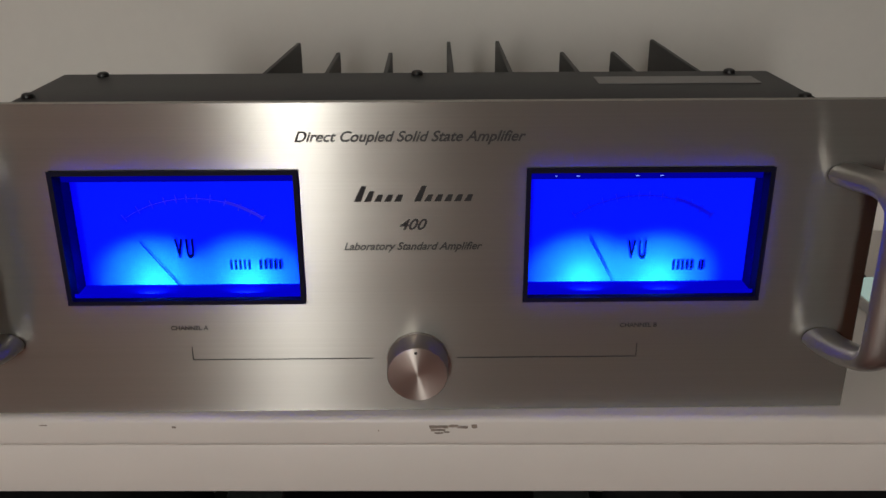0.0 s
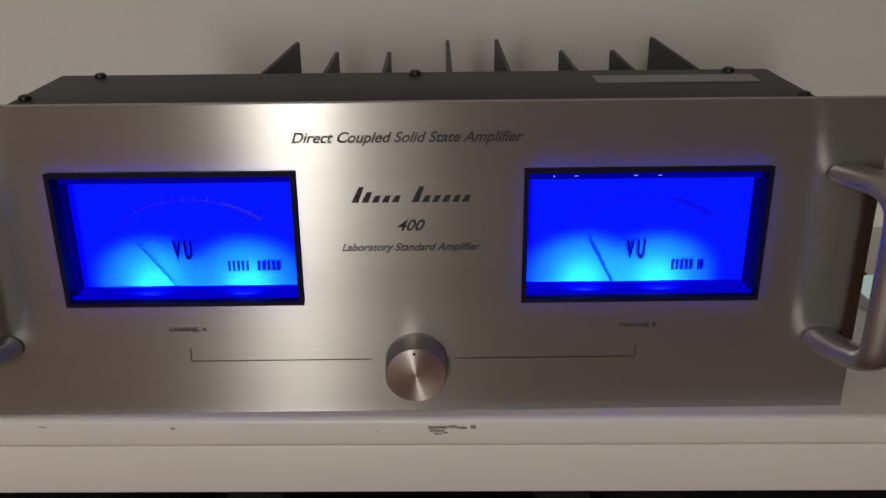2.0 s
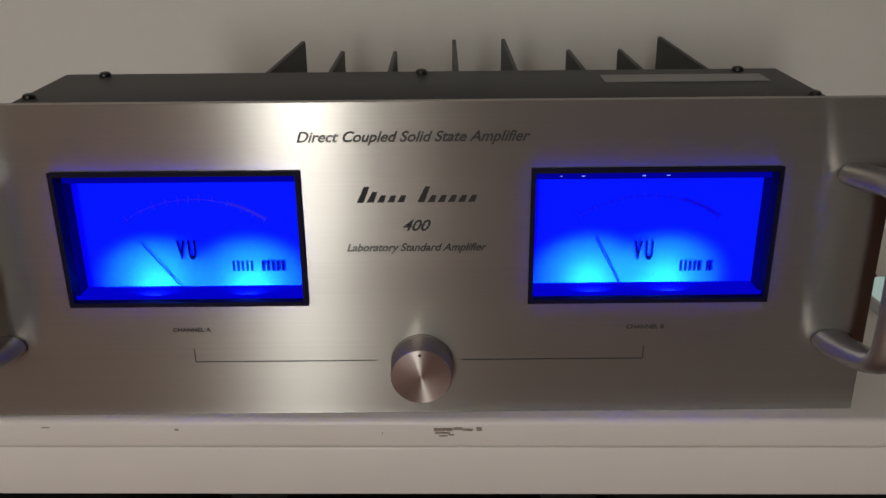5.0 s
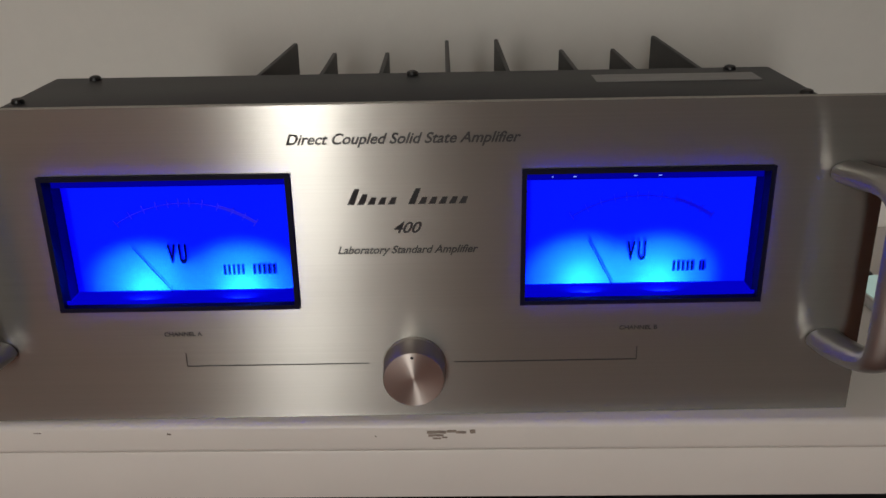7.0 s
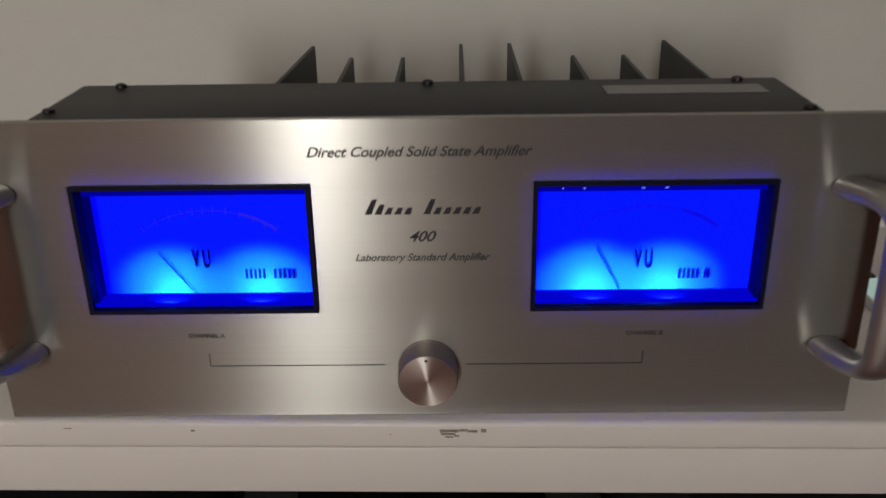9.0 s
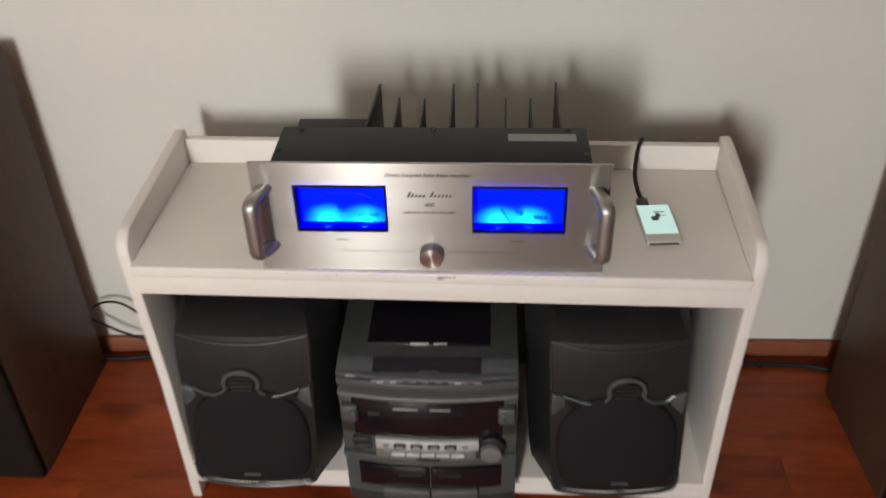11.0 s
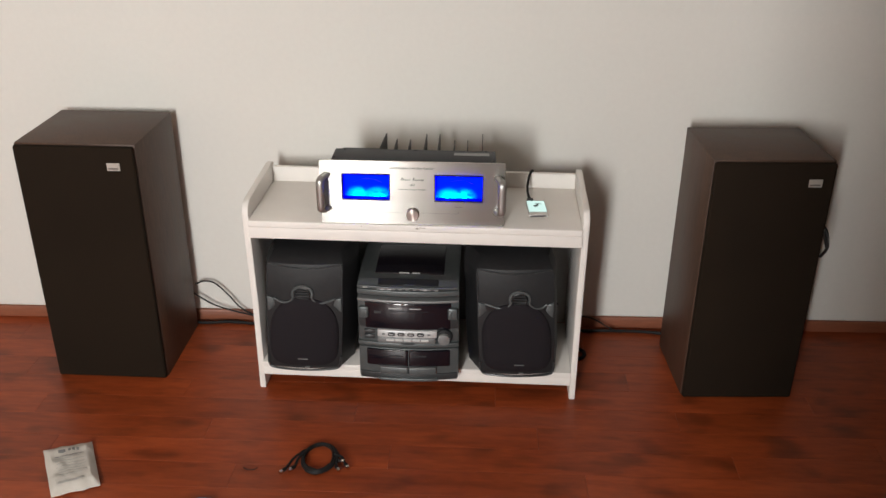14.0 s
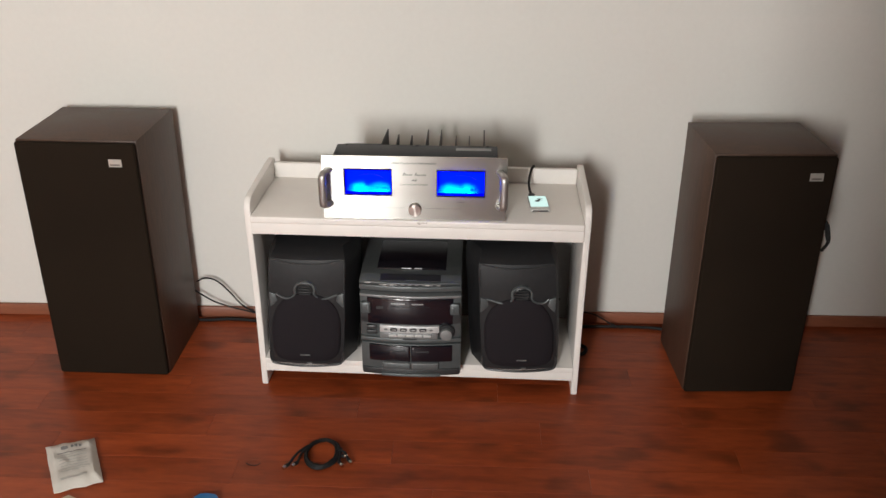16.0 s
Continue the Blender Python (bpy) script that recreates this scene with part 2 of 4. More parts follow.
def prism(points, depth, axis="y", r=0.0, seg=2):
    """A polygon given in the plane across the axis (x, z for y; y, z for x; x, y for z), swept from depth[0] to depth[1]."""
    bm = bmesh.new()

    def place(a, b, d):
        return {"y": (a, d, b), "x": (d, a, b), "z": (a, b, d)}[axis]

    low = [bm.verts.new(place(a, b, depth[0])) for a, b in points]
    high = [bm.verts.new(place(a, b, depth[1])) for a, b in points]
    bm.faces.new(low)
    bm.faces.new(high[::-1])
    n = len(points)
    for i in range(n):
        bm.faces.new((low[i], high[i], high[(i + 1) % n], low[(i + 1) % n]))
    bmesh.ops.recalc_face_normals(bm, faces=bm.faces)
    return bevel(bm, r, seg)


def lathe(profile, axis="y", steps=40, centre=(0, 0, 0)):
    """Turns (radius, along) pairs round the axis; ends are closed when the radius is 0."""
    bm = bmesh.new()
    rings = []
    for rad, along in profile:
        ring = []
        for i in range(steps if rad > 0 else 1):
            a = 2 * math.pi * i / steps
            u, v = rad * math.cos(a), rad * math.sin(a)
            p = {"y": (u, along, v), "z": (u, v, along), "x": (along, u, v)}[axis]
            ring.append(bm.verts.new(Vector(p) + Vector(centre)))
        rings.append(ring)
    for a, b in zip(rings, rings[1:]):
        for i in range(steps):
            j = (i + 1) % steps
            if len(a) == 1:
                bm.faces.new((a[0], b[i], b[j]))
            elif len(b) == 1:
                bm.faces.new((a[i], b[0], a[j]))
            else:
                bm.faces.new((a[i], b[i], b[j], a[j]))
    return bm


def spline(points, per=8):
    """Points of a smooth curve through the given ones."""
    pts = [Vector(p) for p in points]
    pts = [2 * pts[0] - pts[1], *pts, 2 * pts[-1] - pts[-2]]
    out = []
    for i in range(1, len(pts) - 2):
        p0, p1, p2, p3 = pts[i - 1 : i + 3]
        for k in range(per):
            t = k / per
            out.append(0.5 * (2 * p1 + (p2 - p0) * t + (2 * p0 - 5 * p1 + 4 * p2 - p3) * t * t + (3 * p1 - p0 - 3 * p2 + p3) * t**3))
    return [*out, pts[-2]]


def tube(points, rx, ry=None, sides=10, flat=None):
    """A bar swept along points; flat: the direction of the section's wide side."""
    ry = ry or rx
    bm = bmesh.new()
    pts = [Vector(p) for p in points]
    rings, side = [], Vector(flat or (0.3, 0.2, 1)).normalized()
    for i, p in enumerate(pts):
        d = (pts[min(i + 1, len(pts) - 1)] - pts[max(i - 1, 0)]).normalized()
        u = (side - d * side.dot(d))
        u = u.normalized() if u.length > 1e-4 else d.orthogonal().normalized()
        if not flat:
            side = u
        v = d.cross(u)
        rings.append([bm.verts.new(p + u * rx * math.cos(2 * math.pi * k / sides) + v * ry * math.sin(2 * math.pi * k / sides)) for k in range(sides)])
    for a, b in zip(rings, rings[1:]):
        for k in range(sides):
            bm.faces.new((a[k], a[(k + 1) % sides], b[(k + 1) % sides], b[k]))
    bm.faces.new(rings[0][::-1])
    bm.faces.new(rings[-1])
    return bm


def join(*bms):
    out = bmesh.new()
    for b in bms:
        me = bpy.data.meshes.new("joint")
        b.to_mesh(me)
        b.free()
        out.from_mesh(me)
        bpy.data.meshes.remove(me)
    return out


def frame_ring(x0, x1, z0, z1, w, y0, y1):
    """A rectangular frame of four mitred bars in the xz plane, w wide."""
    bm = bmesh.new()
    o = [(x0, z0), (x1, z0), (x1, z1), (x0, z1)]
    i = [(x0 + w, z0 + w), (x1 - w, z0 + w), (x1 - w, z1 - w), (x0 + w, z1 - w)]
    vs = [[bm.verts.new((x, y, z)) for x, z in loop] for y in (y0, y1) for loop in (o, i)]
    of, inf, ob_, ib = vs
    for k in range(4):
        j = (k + 1) % 4
        bm.faces.new((of[k], of[j], inf[j], inf[k]))
        bm.faces.new((ob_[k], ib[k], ib[j], ob_[j]))
        bm.faces.new((of[k], ob_[k], ob_[j], of[j]))
        bm.faces.new((inf[k], inf[j], ib[j], ib[k]))
    return bm


def text_mesh(words, width, height, shear=0.0, depth=0.0002, weight=0.018):
    """Letters of the built-in font as a mesh in the xz plane, facing -y, centred, scaled to a width and a line height."""
    cu = bpy.data.curves.new("letters", "FONT")
    cu.body, cu.align_x, cu.align_y, cu.shear, cu.extrude, cu.offset = words, "CENTER", "CENTER", shear, 0.01, weight
    ob = bpy.data.objects.new("letters", cu)
    scene.collection.objects.link(ob)
    me = bpy.data.meshes.new_from_object(ob.evaluated_get(bpy.context.evaluated_depsgraph_get()))
    bpy.data.objects.remove(ob)
    bm = bmesh.new()
    bm.from_mesh(me)
    bpy.data.meshes.remove(me)
    xs, ys = [v.co.x for v in bm.verts], [v.co.y for v in bm.verts]
    sx, sy = width / (max(xs) - min(xs)), height / (max(ys) - min(ys))
    cx, cy = (max(xs) + min(xs)) / 2, (max(ys) + min(ys)) / 2
    for v in bm.verts:
        v.co = Vector(((v.co.x - cx) * sx, -depth if v.co.z > 0 else 0, (v.co.y - cy) * sy))
    return bm


def shifted(bm, x=0, y=0, z=0):
    bmesh.ops.translate(bm, verts=bm.verts, vec=(x, y, z))
    return bm


# ---- room ----
WALL_Y, WALL_SLOPE = 0.440, 0.016
wall_turn = math.degrees(math.atan(WALL_SLOPE))


def structure(name, bm, mat, label, category, m=None):
    return tagged(part(name, bm, mat, None, label, m), "", category, "", "structure")


structure("wall_north", box(-2.5, 2.6, 0, 0.12, 0, CEIL), M["wall"], "plain off-white painted wall behind the equipment", "wall", pose(0, WALL_Y, 0, 0, 0, wall_turn))
structure("wall_west", box(LEFT_X - 0.12, LEFT_X, FRONT_Y - 0.15, 0.402, 0, CEIL), M["room"], "unseen plain side wall, beige darkened to cut bounced light", "wall")
structure("wall_east", box(RIGHT_X, RIGHT_X + 0.12, FRONT_Y - 0.15, 0.475, 0, CEIL), M["room"], "unseen plain side wall, beige darkened to cut bounced light", "wall")
structure("ceiling", box(LEFT_X - 0.12, RIGHT_X + 0.12, FRONT_Y - 0.15, 0.6, CEIL, CEIL + 0.1), M["ceiling"], "plain pale ceiling", "ceiling")
structure("baseboard", prism([(0, 0), (0, 0.036), (-0.004, 0.039), (-0.010, 0.037), (-0.013, 0.031), (-0.013, 0)], (-2.25, 2.35), "x", 0.0),
          M["base_wood"], "low reddish wooden baseboard along the wall", "baseboard", pose(0, WALL_Y - 0.001, 0.001, 0, 0, wall_turn))


def south_wall():
    xs = [LEFT_X, WINDOWS[0][0], WINDOWS[0][1], WINDOWS[1][0], WINDOWS[1][1], RIGHT_X]
    y0, y1 = FRONT_Y - 0.15, FRONT_Y
    z0, z1 = WINDOWS[0][2], WINDOWS[0][3]
    solid = [box(xs[0], xs[1], y0, y1, 0, CEIL), box(xs[2], xs[3], y0, y1, 0, CEIL), box(xs[4], xs[5], y0, y1, 0, CEIL)]
    for a, b, c, d in WINDOWS:
        solid += [box(a, b, y0, y1, 0, c), box(a, b, y0, y1, d, CEIL)]
    return join(*solid)


# unseen block, added to cut the window light towards the right
structure("wall_shade_block", box(-0.06, RIGHT_X, FRONT_Y, -2.75, 0, CEIL), M["taupe"], "unseen taupe wall block, added to shade the right side", "wall")
structure("wall_south", south_wall(), M["room"], "unseen plain wall with tall window openings, beige darkened to cut bounced light", "wall")
for n, (a, b, c, d) in enumerate(WINDOWS, 1):
    w = thing(f"window_{n}", pose(0, FRONT_Y - 0.09, 0), "tall narrow white-framed window letting daylight in", "window", "", "structure")
    part("window_frame", frame_ring(a, b, c, d, 0.03, -0.03, 0.03), M["frame_white"], w)
    pane = part("pane", box(a + 0.03, b - 0.03, -0.003, 0.003, c + 0.03, d - 0.03), M["glass"], w)
    pane.visible_shadow = False

# ---- cabinet with tray top ----
SHELF_Z = 0.5595


def tray_cabinet():
    c = thing("console_cabinet", pose(0.004, 0.008, 0, 0, 0, -0.9), "white painted open console cabinet with raised tray edges and chipped paint", "cabinet")
    xl, xr = -0.4505, 0.4515
    front, back, top = 0.012, 0.305, 0.606
    r = 0.035
    arc = [(front - 0.018 + r - r * math.cos(a), top - r + r * math.sin(a)) for a in [math.radians(9 * k) for k in range(11)]]
    side = [(back, 0), (front, 0), (front, 0.30), *arc, (back - 0.022, top + 0.010), (back, top + 0.008)]
    part("side_panel", prism(side, (xl - 0.018, xl), "x", 0.003), M["white"], c)
    part("side_panel", prism(side, (xr, xr + 0.018), "x", 0.003), M["white"], c)
    part("top_board", box(xl, xr, -0.016, 0.285, SHELF_Z - 0.0192, SHELF_Z, 0.0035, 3), M["white"], c)
    part("apron", box(xl, xr, -0.0135, 0.008, 0.5068, SHELF_Z - 0.0196, 0.002), M["white"], c)
    part("back_rail", box(xl, xr, 0.285, 0.301, 0.548, 0.604, 0.003), M["white"], c)
    part("bottom_board", box(xl, xr, 0.004, 0.295, 0.079, 0.097, 0.002), M["white"], c)
    part("bottom_apron", box(xl, xr, 0.006, 0.020, 0.052, 0.0785, 0.002), M["white"], c)
    # back board darkened to grey for the shade behind the stereo
    part("back_panel", box(xl, xr, 0.2955, 0.3015, 0.0975, 0.5475), M["shaded_back"], c, "back board in a grey that holds the cabinet's inner shade")
    # chipped paint on the front edge
    for x0, x1, z0, z1 in [(0.0030, 0.0155, 0.5543, 0.5566), (0.0145, 0.0205, 0.5548, 0.5570), (0.0195, 0.0262, 0.5541, 0.5562), (0.0040, 0.0135, 0.5524, 0.5541),
                           (0.0065, 0.0120, 0.5506, 0.5520), (0.0120, 0.0155, 0.5514, 0.5525), (0.0275, 0.0312, 0.5540, 0.5574), (-0.1425, -0.1400, 0.5545, 0.5560),
                           (-0.2180, -0.2130, 0.5562, 0.5568), (-0.0253, -0.0246, 0.5525, 0.5535)]:
        pts = []
        for k in range(26):
            a = 2 * math.pi * k / 26
            q = 0.55 + 0.45 * random.random()
            pts.append(((x0 + x1) / 2 + (x1 - x0) / 2 * (0.75 + 0.25 * q) * max(-0.9, min(0.9, 1.3 * math.cos(a))), (z0 + z1) / 2 + (z1 - z0) / 2 * q * max(-0.9, min(0.9, 1.3 * math.sin(a)))))
        part("chipped_patch", prism(pts, (-0.0164, -0.0150)), M["chip"], c, "dark patch of chipped paint", pose(0, 0, -0.0018))
    return c


tray_cabinet()

# ---- power amplifier ----
P0, P1 = 0.0005, 0.1785     # face plate, above the shelf
METERS = [(-0.1863, -0.0588), (0.0590, 0.1870)]
MZ0, MZ1 = 0.0690, 0.1440
WELL = 0.0195


def amplifier():
    amp = thing("power_amplifier", pose(0, 0, SHELF_Z), "brushed aluminium power amplifier with two glowing blue meters, on the cabinet", "amplifier")
    # face plate with two openings
    bm = bmesh.new()
    xs = [-0.2440, METERS[0][0], METERS[0][1], METERS[1][0], METERS[1][1], 0.2440]
    zs = [P0, MZ0, MZ1, P1]
    for y, flip in ((0.0, False), (0.005, True)):
        grid = [[bm.verts.new((x, y, z)) for x in xs] for z in zs]
        for r in range(3):
            for k in range(5):
                if r == 1 and k in (1, 3):
                    continue
                q = [grid[r][k], grid[r][k + 1], grid[r + 1][k + 1], grid[r + 1][k]]
                bm.faces.new(q[::-1] if flip else q)
    loose = [e for e in bm.edges if len(e.link_faces) == 1]
    bmesh.ops.bridge_loops(bm, edges=[e for e in loose if all(abs(v.co.x) > 0.24 or v.co.z in (P0, P1) or abs(v.co.z - P0) < 1e-6 or abs(v.co.z - P1) < 1e-6 for v in e.verts)])
    uv = bm.loops.layers.uv.new("UVMap")
    for f in bm.faces:
        for lp in f.loops:
            lp[uv].uv = (lp.vert.co.z * 5 + lp.vert.co.y, lp.vert.co.x * 5)
    plate = part("face_plate", bm, M["plate"], amp, "brushed aluminium face plate")
    # chassis, cover, rear parts
    part("chassis", box(-0.2140, 0.2155, WELL + 0.004, 0.112, 0.006, 0.1640, 0.001), M["steel"], amp)
    cover = part("cover", join(box(-0.2165, 0.2190, 0.0055, 0.1135, 0.1645, 0.1720, 0.0012), box(-0.2165, -0.2148, 0.0055, 0.1135, 0.03, 0.1640), box(0.2163, 0.2190, 0.0055, 0.1135, 0.03, 0.1640)),
                 M["steel"], amp, "dark metal top cover")
    part("sticker", box(0.1075, 0.2020, 0.074, 0.094, 0.1721, 0.1725), M["label"], cover, "grey silver sticker strip")
    for x, y in ((-0.190, 0.1065), (0.0015, 0.1065), (0.193, 0.1065), (-0.2105, 0.046), (0.2125, 0.036)):
        part("screw", lathe([(0.0036, 0.1721), (0.0036, 0.1729), (0.0031, 0.1740), (0.0018, 0.1746), (0, 0.1747)], "z", 16, (x, y, 0)), M["black"], cover)
    part("rear_housing", box(-0.205, -0.103, 0.1145, 0.172, 0.012, 0.1545, 0.002), M["steel"], amp)
    sink = part("heat_sink", box(-0.1025, 0.19, 0.1145, 0.121, 0.012, 0.160, 0.001), M["fin"], amp, "black finned heat sink")
    for x, deep in ((-0.0925, 0.265), (-0.0575, 0.218), (-0.0195, 0.216), (0.0235, 0.266), (0.0615, 0.268), (0.105, 0.216), (0.142, 0.216), (0.1835, 0.272)):
        fin = part("fin", prism([(0.1212, 0.014), (deep - 0.004, 0.014), (deep, 0.018), (deep, 0.1655), (deep - 0.002, 0.1675), (0.1212, 0.1675)], (x - 0.0014, x + 0.0014), "x", 0.0004, 1), M["fin"], sink)
        if x < -0.09:
            fin.data.transform(Matrix(((1, 0.040, 0, -0.040 * deep), (0, 1, 0, 0), (0, 0, 1, 0), (0, 0, 0, 1))))
    for x in (0.002, 0.083, 0.163):
        part("transistor", lathe([(0.0135, 0.1212), (0.0135, 0.124), (0.0105, 0.1245), (0.0105, 0.133), (0.0095, 0.134), (0, 0.134)], "y", 20, (x, 0, 0.151)), M["steel"], sink)
    for x in (-0.17, 0.17):
        for y in (0.025, 0.09):
            part("rubber_foot", lathe([(0, 0), (0.009, 0), (0.010, 0.0058), (0, 0.0058)], "z", 16, (x, y, 0)), M["rubber"], amp)
    # meters
    for n, (x0, x1) in enumerate(METERS):
        meter = part("meter", frame_ring(x0 + 0.0002, x1 - 0.0002, MZ0 + 0.0002, MZ1 - 0.0002, 0.0016, -0.0012, 0.0075), M["bezel"], amp, "blue glowing level meter with a black needle")
        # added emitting ring, hidden behind the rim, to throw the halo on the plate
        part("halo_ring", frame_ring(x0 + 0.0007, x1 - 0.0007, MZ0 + 0.0007, MZ1 - 0.0007, 0.0009, -0.00205, -0.00125), M["halo_ring"], meter)
        part("lens_rim", frame_ring(x0 - 0.0002, x1 + 0.0002, MZ0 - 0.0002, MZ1 + 0.0002, 0.0026, -0.0027, -0.0021), M["bezel"], meter)
        a, b, c, d = x0 + 0.0018, x1 - 0.0018, MZ0 + 0.0014, MZ1 - 0.0020
        part("well", frame_ring(a - 0.002, b + 0.002, c - 0.002, d + 0.002, 0.002, 0.0080, WELL), M["meter_well"], meter)
        # ledge and added bulb screen emit the blue they would receive
        part("ledge", box(a + 0.0001, b - 0.0001, 0.0032, WELL - 0.0001, c + 0.0001, c + 0.0008), M["glow_ledge"], meter)
        part("bulb_screen", box(a + 0.0001, b - 0.0001, 0.0022, 0.0030, c + 0.0009, c + 0.0030, 0.0002, 1), M["glow_ledge"], meter)
        part("dial", box(a - 0.002, b + 0.002, WELL + 0.0002, WELL + 0.0015, c - 0.002, d + 0.002), M["dial"], meter)
        mid = (x0 + x1) / 2
        # the strip is no lamp; its blue light is put in as emission
        strip = part("glow_strip", box(a + 0.0001, b - 0.0001, 0.0085, 0.0105, d - 0.0070, d - 0.0001, 0.0003, 1), M["glow_strip"], meter)
        for u in ((0.13, 0.22, 0.465, 0.565) if n else ()):
            half = 0.0005 if u < 0.2 else 0.0009
            part("led", box(x0 + (x1 - x0) * u - half, x0 + (x1 - x0) * u + half, 0.0081, 0.0084, d - 0.0054, d - 0.0050), M["led"], strip)
        y = WELL - 0.0004
        part("lettering", shifted(text_mesh("V U", 0.0105, 0.0115, weight=0.034), mid - (0.0045 if n == 0 else -0.0010), y, 0.0930 if n == 0 else 0.0905), M["needle"], meter)
        low = 0.0802 if n == 0 else 0.0780
        for k, (u, wd) in enumerate(((0.0200, 0.0125), (0.0362, 0.0135)) if n == 0 else ((0.0215, 0.0125), (0.0362, 0.0035))):
            for j in range(5 if n == 0 or k == 0 else 2):
                step = wd / (5 if n == 0 or k == 0 else 2)
                part("maker_mark", box(mid + u + step * j, mid + u + step * (j + 0.55), y - 0.0001, y + 0.0001, low, low + 0.0060), M["needle"], meter)
        # printed scale: a long arc, a heavier end and its ticks
        def arc_at(deg, r):
            return (mid + 0.002 + r * math.sin(radians(deg)), 0.0560 + r * math.cos(radians(deg)))

        for d0, d1, r0, r1 in ((-34, 16, 0.0660, 0.0664), (16, 35, 0.0658, 0.0674)):
            ring = [arc_at(d0 + (d1 - d0) * k / 14, r1) for k in range(15)] + [arc_at(d1 + (d0 - d1) * k / 14, r0) for k in range(15)]
            part("scale_arc", prism(ring, (y - 0.0001, y + 0.0001)), M["scale_ink"], meter)
        for deg in (-34, -26, -19, -12.5, -7, -2, 3, 9, 16, 23, 29, 35):
            quad = [arc_at(deg - 0.25, 0.0640), arc_at(deg + 0.25, 0.0640), arc_at(deg + 0.25, 0.0690), arc_at(deg - 0.25, 0.0690)]
            part("scale_tick", prism(quad, (y - 0.0003, y - 0.0002)), M["scale_ink"], meter)
        px, lean = (mid - 0.0090, 0.62) if n == 0 else (mid - 0.0112, 0.46)
        length = 0.0315
        part("needle", tube([(px, y - 0.0005, c), (px - lean * length, y - 0.0005, c + length * 0.86)], 0.00032, 0.00032, 6), M["needle"], meter)
        for u in ((-0.022, 0.030) if n == 0 else (-0.028, 0.014)):
            bulb = bpy.data.lights.new("meter_bulb", "SPOT")
            bulb.spot_size, bulb.spot_blend, bulb.shadow_soft_size = radians(124), 0.3, 0.0008
            bulb.energy, bulb.color = 1.15, (0.0, 0.8, 1.0)
            ob = new("meter_bulb", bulb)
            ob.matrix_world = look((mid + u, WELL - 0.0150, SHELF_Z + c + 0.0022), (mid + u, WELL, SHELF_Z + c + 0.0030)) @ Matrix.Diagonal((1.35, 1, 1, 1))
    # lettering
    def words(text, x, z, w, h, shear=0.35):
        part("lettering", shifted(text_mesh(text, w, h, shear), x, -0.0001, z), M["ink"], plate)

    words("Direct Coupled Solid State Amplifier", -0.0006, 0.1602, 0.1175, 0.0074)
    words("400", 0.0003, 0.1135, 0.0145, 0.0062, 0.4)
    words("Laboratory Standard Amplifier", 0.0, 0.1006, 0.0735, 0.0058)
    words("CHANNEL A", -0.1235, 0.0538, 0.0205, 0.0026, 0)
    words("CHANNEL B", 0.1235, 0.0535, 0.0205, 0.0026, 0)
    x = -0.0305
    for k, h in enumerate((9, 6, 4, 4, 4, 0, 9, 4, 4, 4, 4, 4)):
        if h:
            h *= 0.00095
            part("maker_mark", prism([(x, 0.1262), (x + 0.0036, 0.1262), (x + 0.0034 + 0.40 * h, 0.1262 + h), (x + 0.40 * h + 0.0008, 0.1262 + h)], (-0.0003, -0.0001)), M["ink"], plate)
        x += 0.0052
    t = 0.0005
    for s, xa, xb, zt in ((-1, -0.1235, -0.0235, 0.0420), (1, 0.0235, 0.1235, 0.0420)):
        xe = xa if s < 0 else xb
        zl = 0.0340
        part("printed_line", join(box(xa, xb, -0.0003, -0.0001, zl - t / 2, zl + t / 2), box(xe - t / 2, xe + t / 2, -0.0003, -0.0001, zl + t / 2, zt)), M["ink"], plate)
    # rack slots
    for s in (-1, 1):
        for z in (0.045, 0.140):
            pts = [(s * 0.2315 + (0.003 * math.copysign(1, math.cos(a)) + 0.0033 * math.cos(a)), z + 0.0033 * math.sin(a)) for a in [2 * math.pi * (k + 0.5) / 20 for k in range(20)]]
            part("rack_slot", prism(pts, (-0.0003, -0.00005)), M["black"], plate)
    # handles
    for s in (-1, 1):
        pts = [(0.2250, -0.0003, 0.1395), (0.2270, -0.012, 0.1405), (0.2325, -0.030, 0.1415), (0.2355, -0.0405, 0.1370), (0.2365, -0.0440, 0.1280), (0.2365, -0.0445, 0.0970),
               (0.2365, -0.0440, 0.0640), (0.2355, -0.0405, 0.0535), (0.2325, -0.030, 0.0480), (0.2270, -0.012, 0.0455), (0.2250, -0.0003, 0.0450)]
        part("handle", tube(spline([(s * a, b, c) for a, b, c in pts], 5), 0.0105, 0.0062, 16, flat=(1, 0, 0)), M["satin"], amp, "satin aluminium rack handle")
    # knob
    kz = 0.0328
    knob = part("knob", lathe([(0, -0.0005), (0.0172, -0.0005), (0.0172, -0.0015), (0.0166, -0.002), (0.0166, -0.0160), (0.0160, -0.0169)], "y", 64, (0.0015, 0, kz)), M["knob_side"], amp, "turned aluminium knob")
    part("knob_face", lathe([(0.0160, -0.0169), (0.012, -0.0170), (0.006, -0.0171), (0, -0.0171)], "y", 64, (0.0015, 0, kz)), M["knob_face"], knob, "turned metal face with fan-shaped gleam")
    part("pointer_dot", lathe([(0.0009, -0.0172), (0, -0.01725)], "y", 12, (0.0008, 0, kz + 0.0132)), M["black"], knob)
    return amp


amplifier()


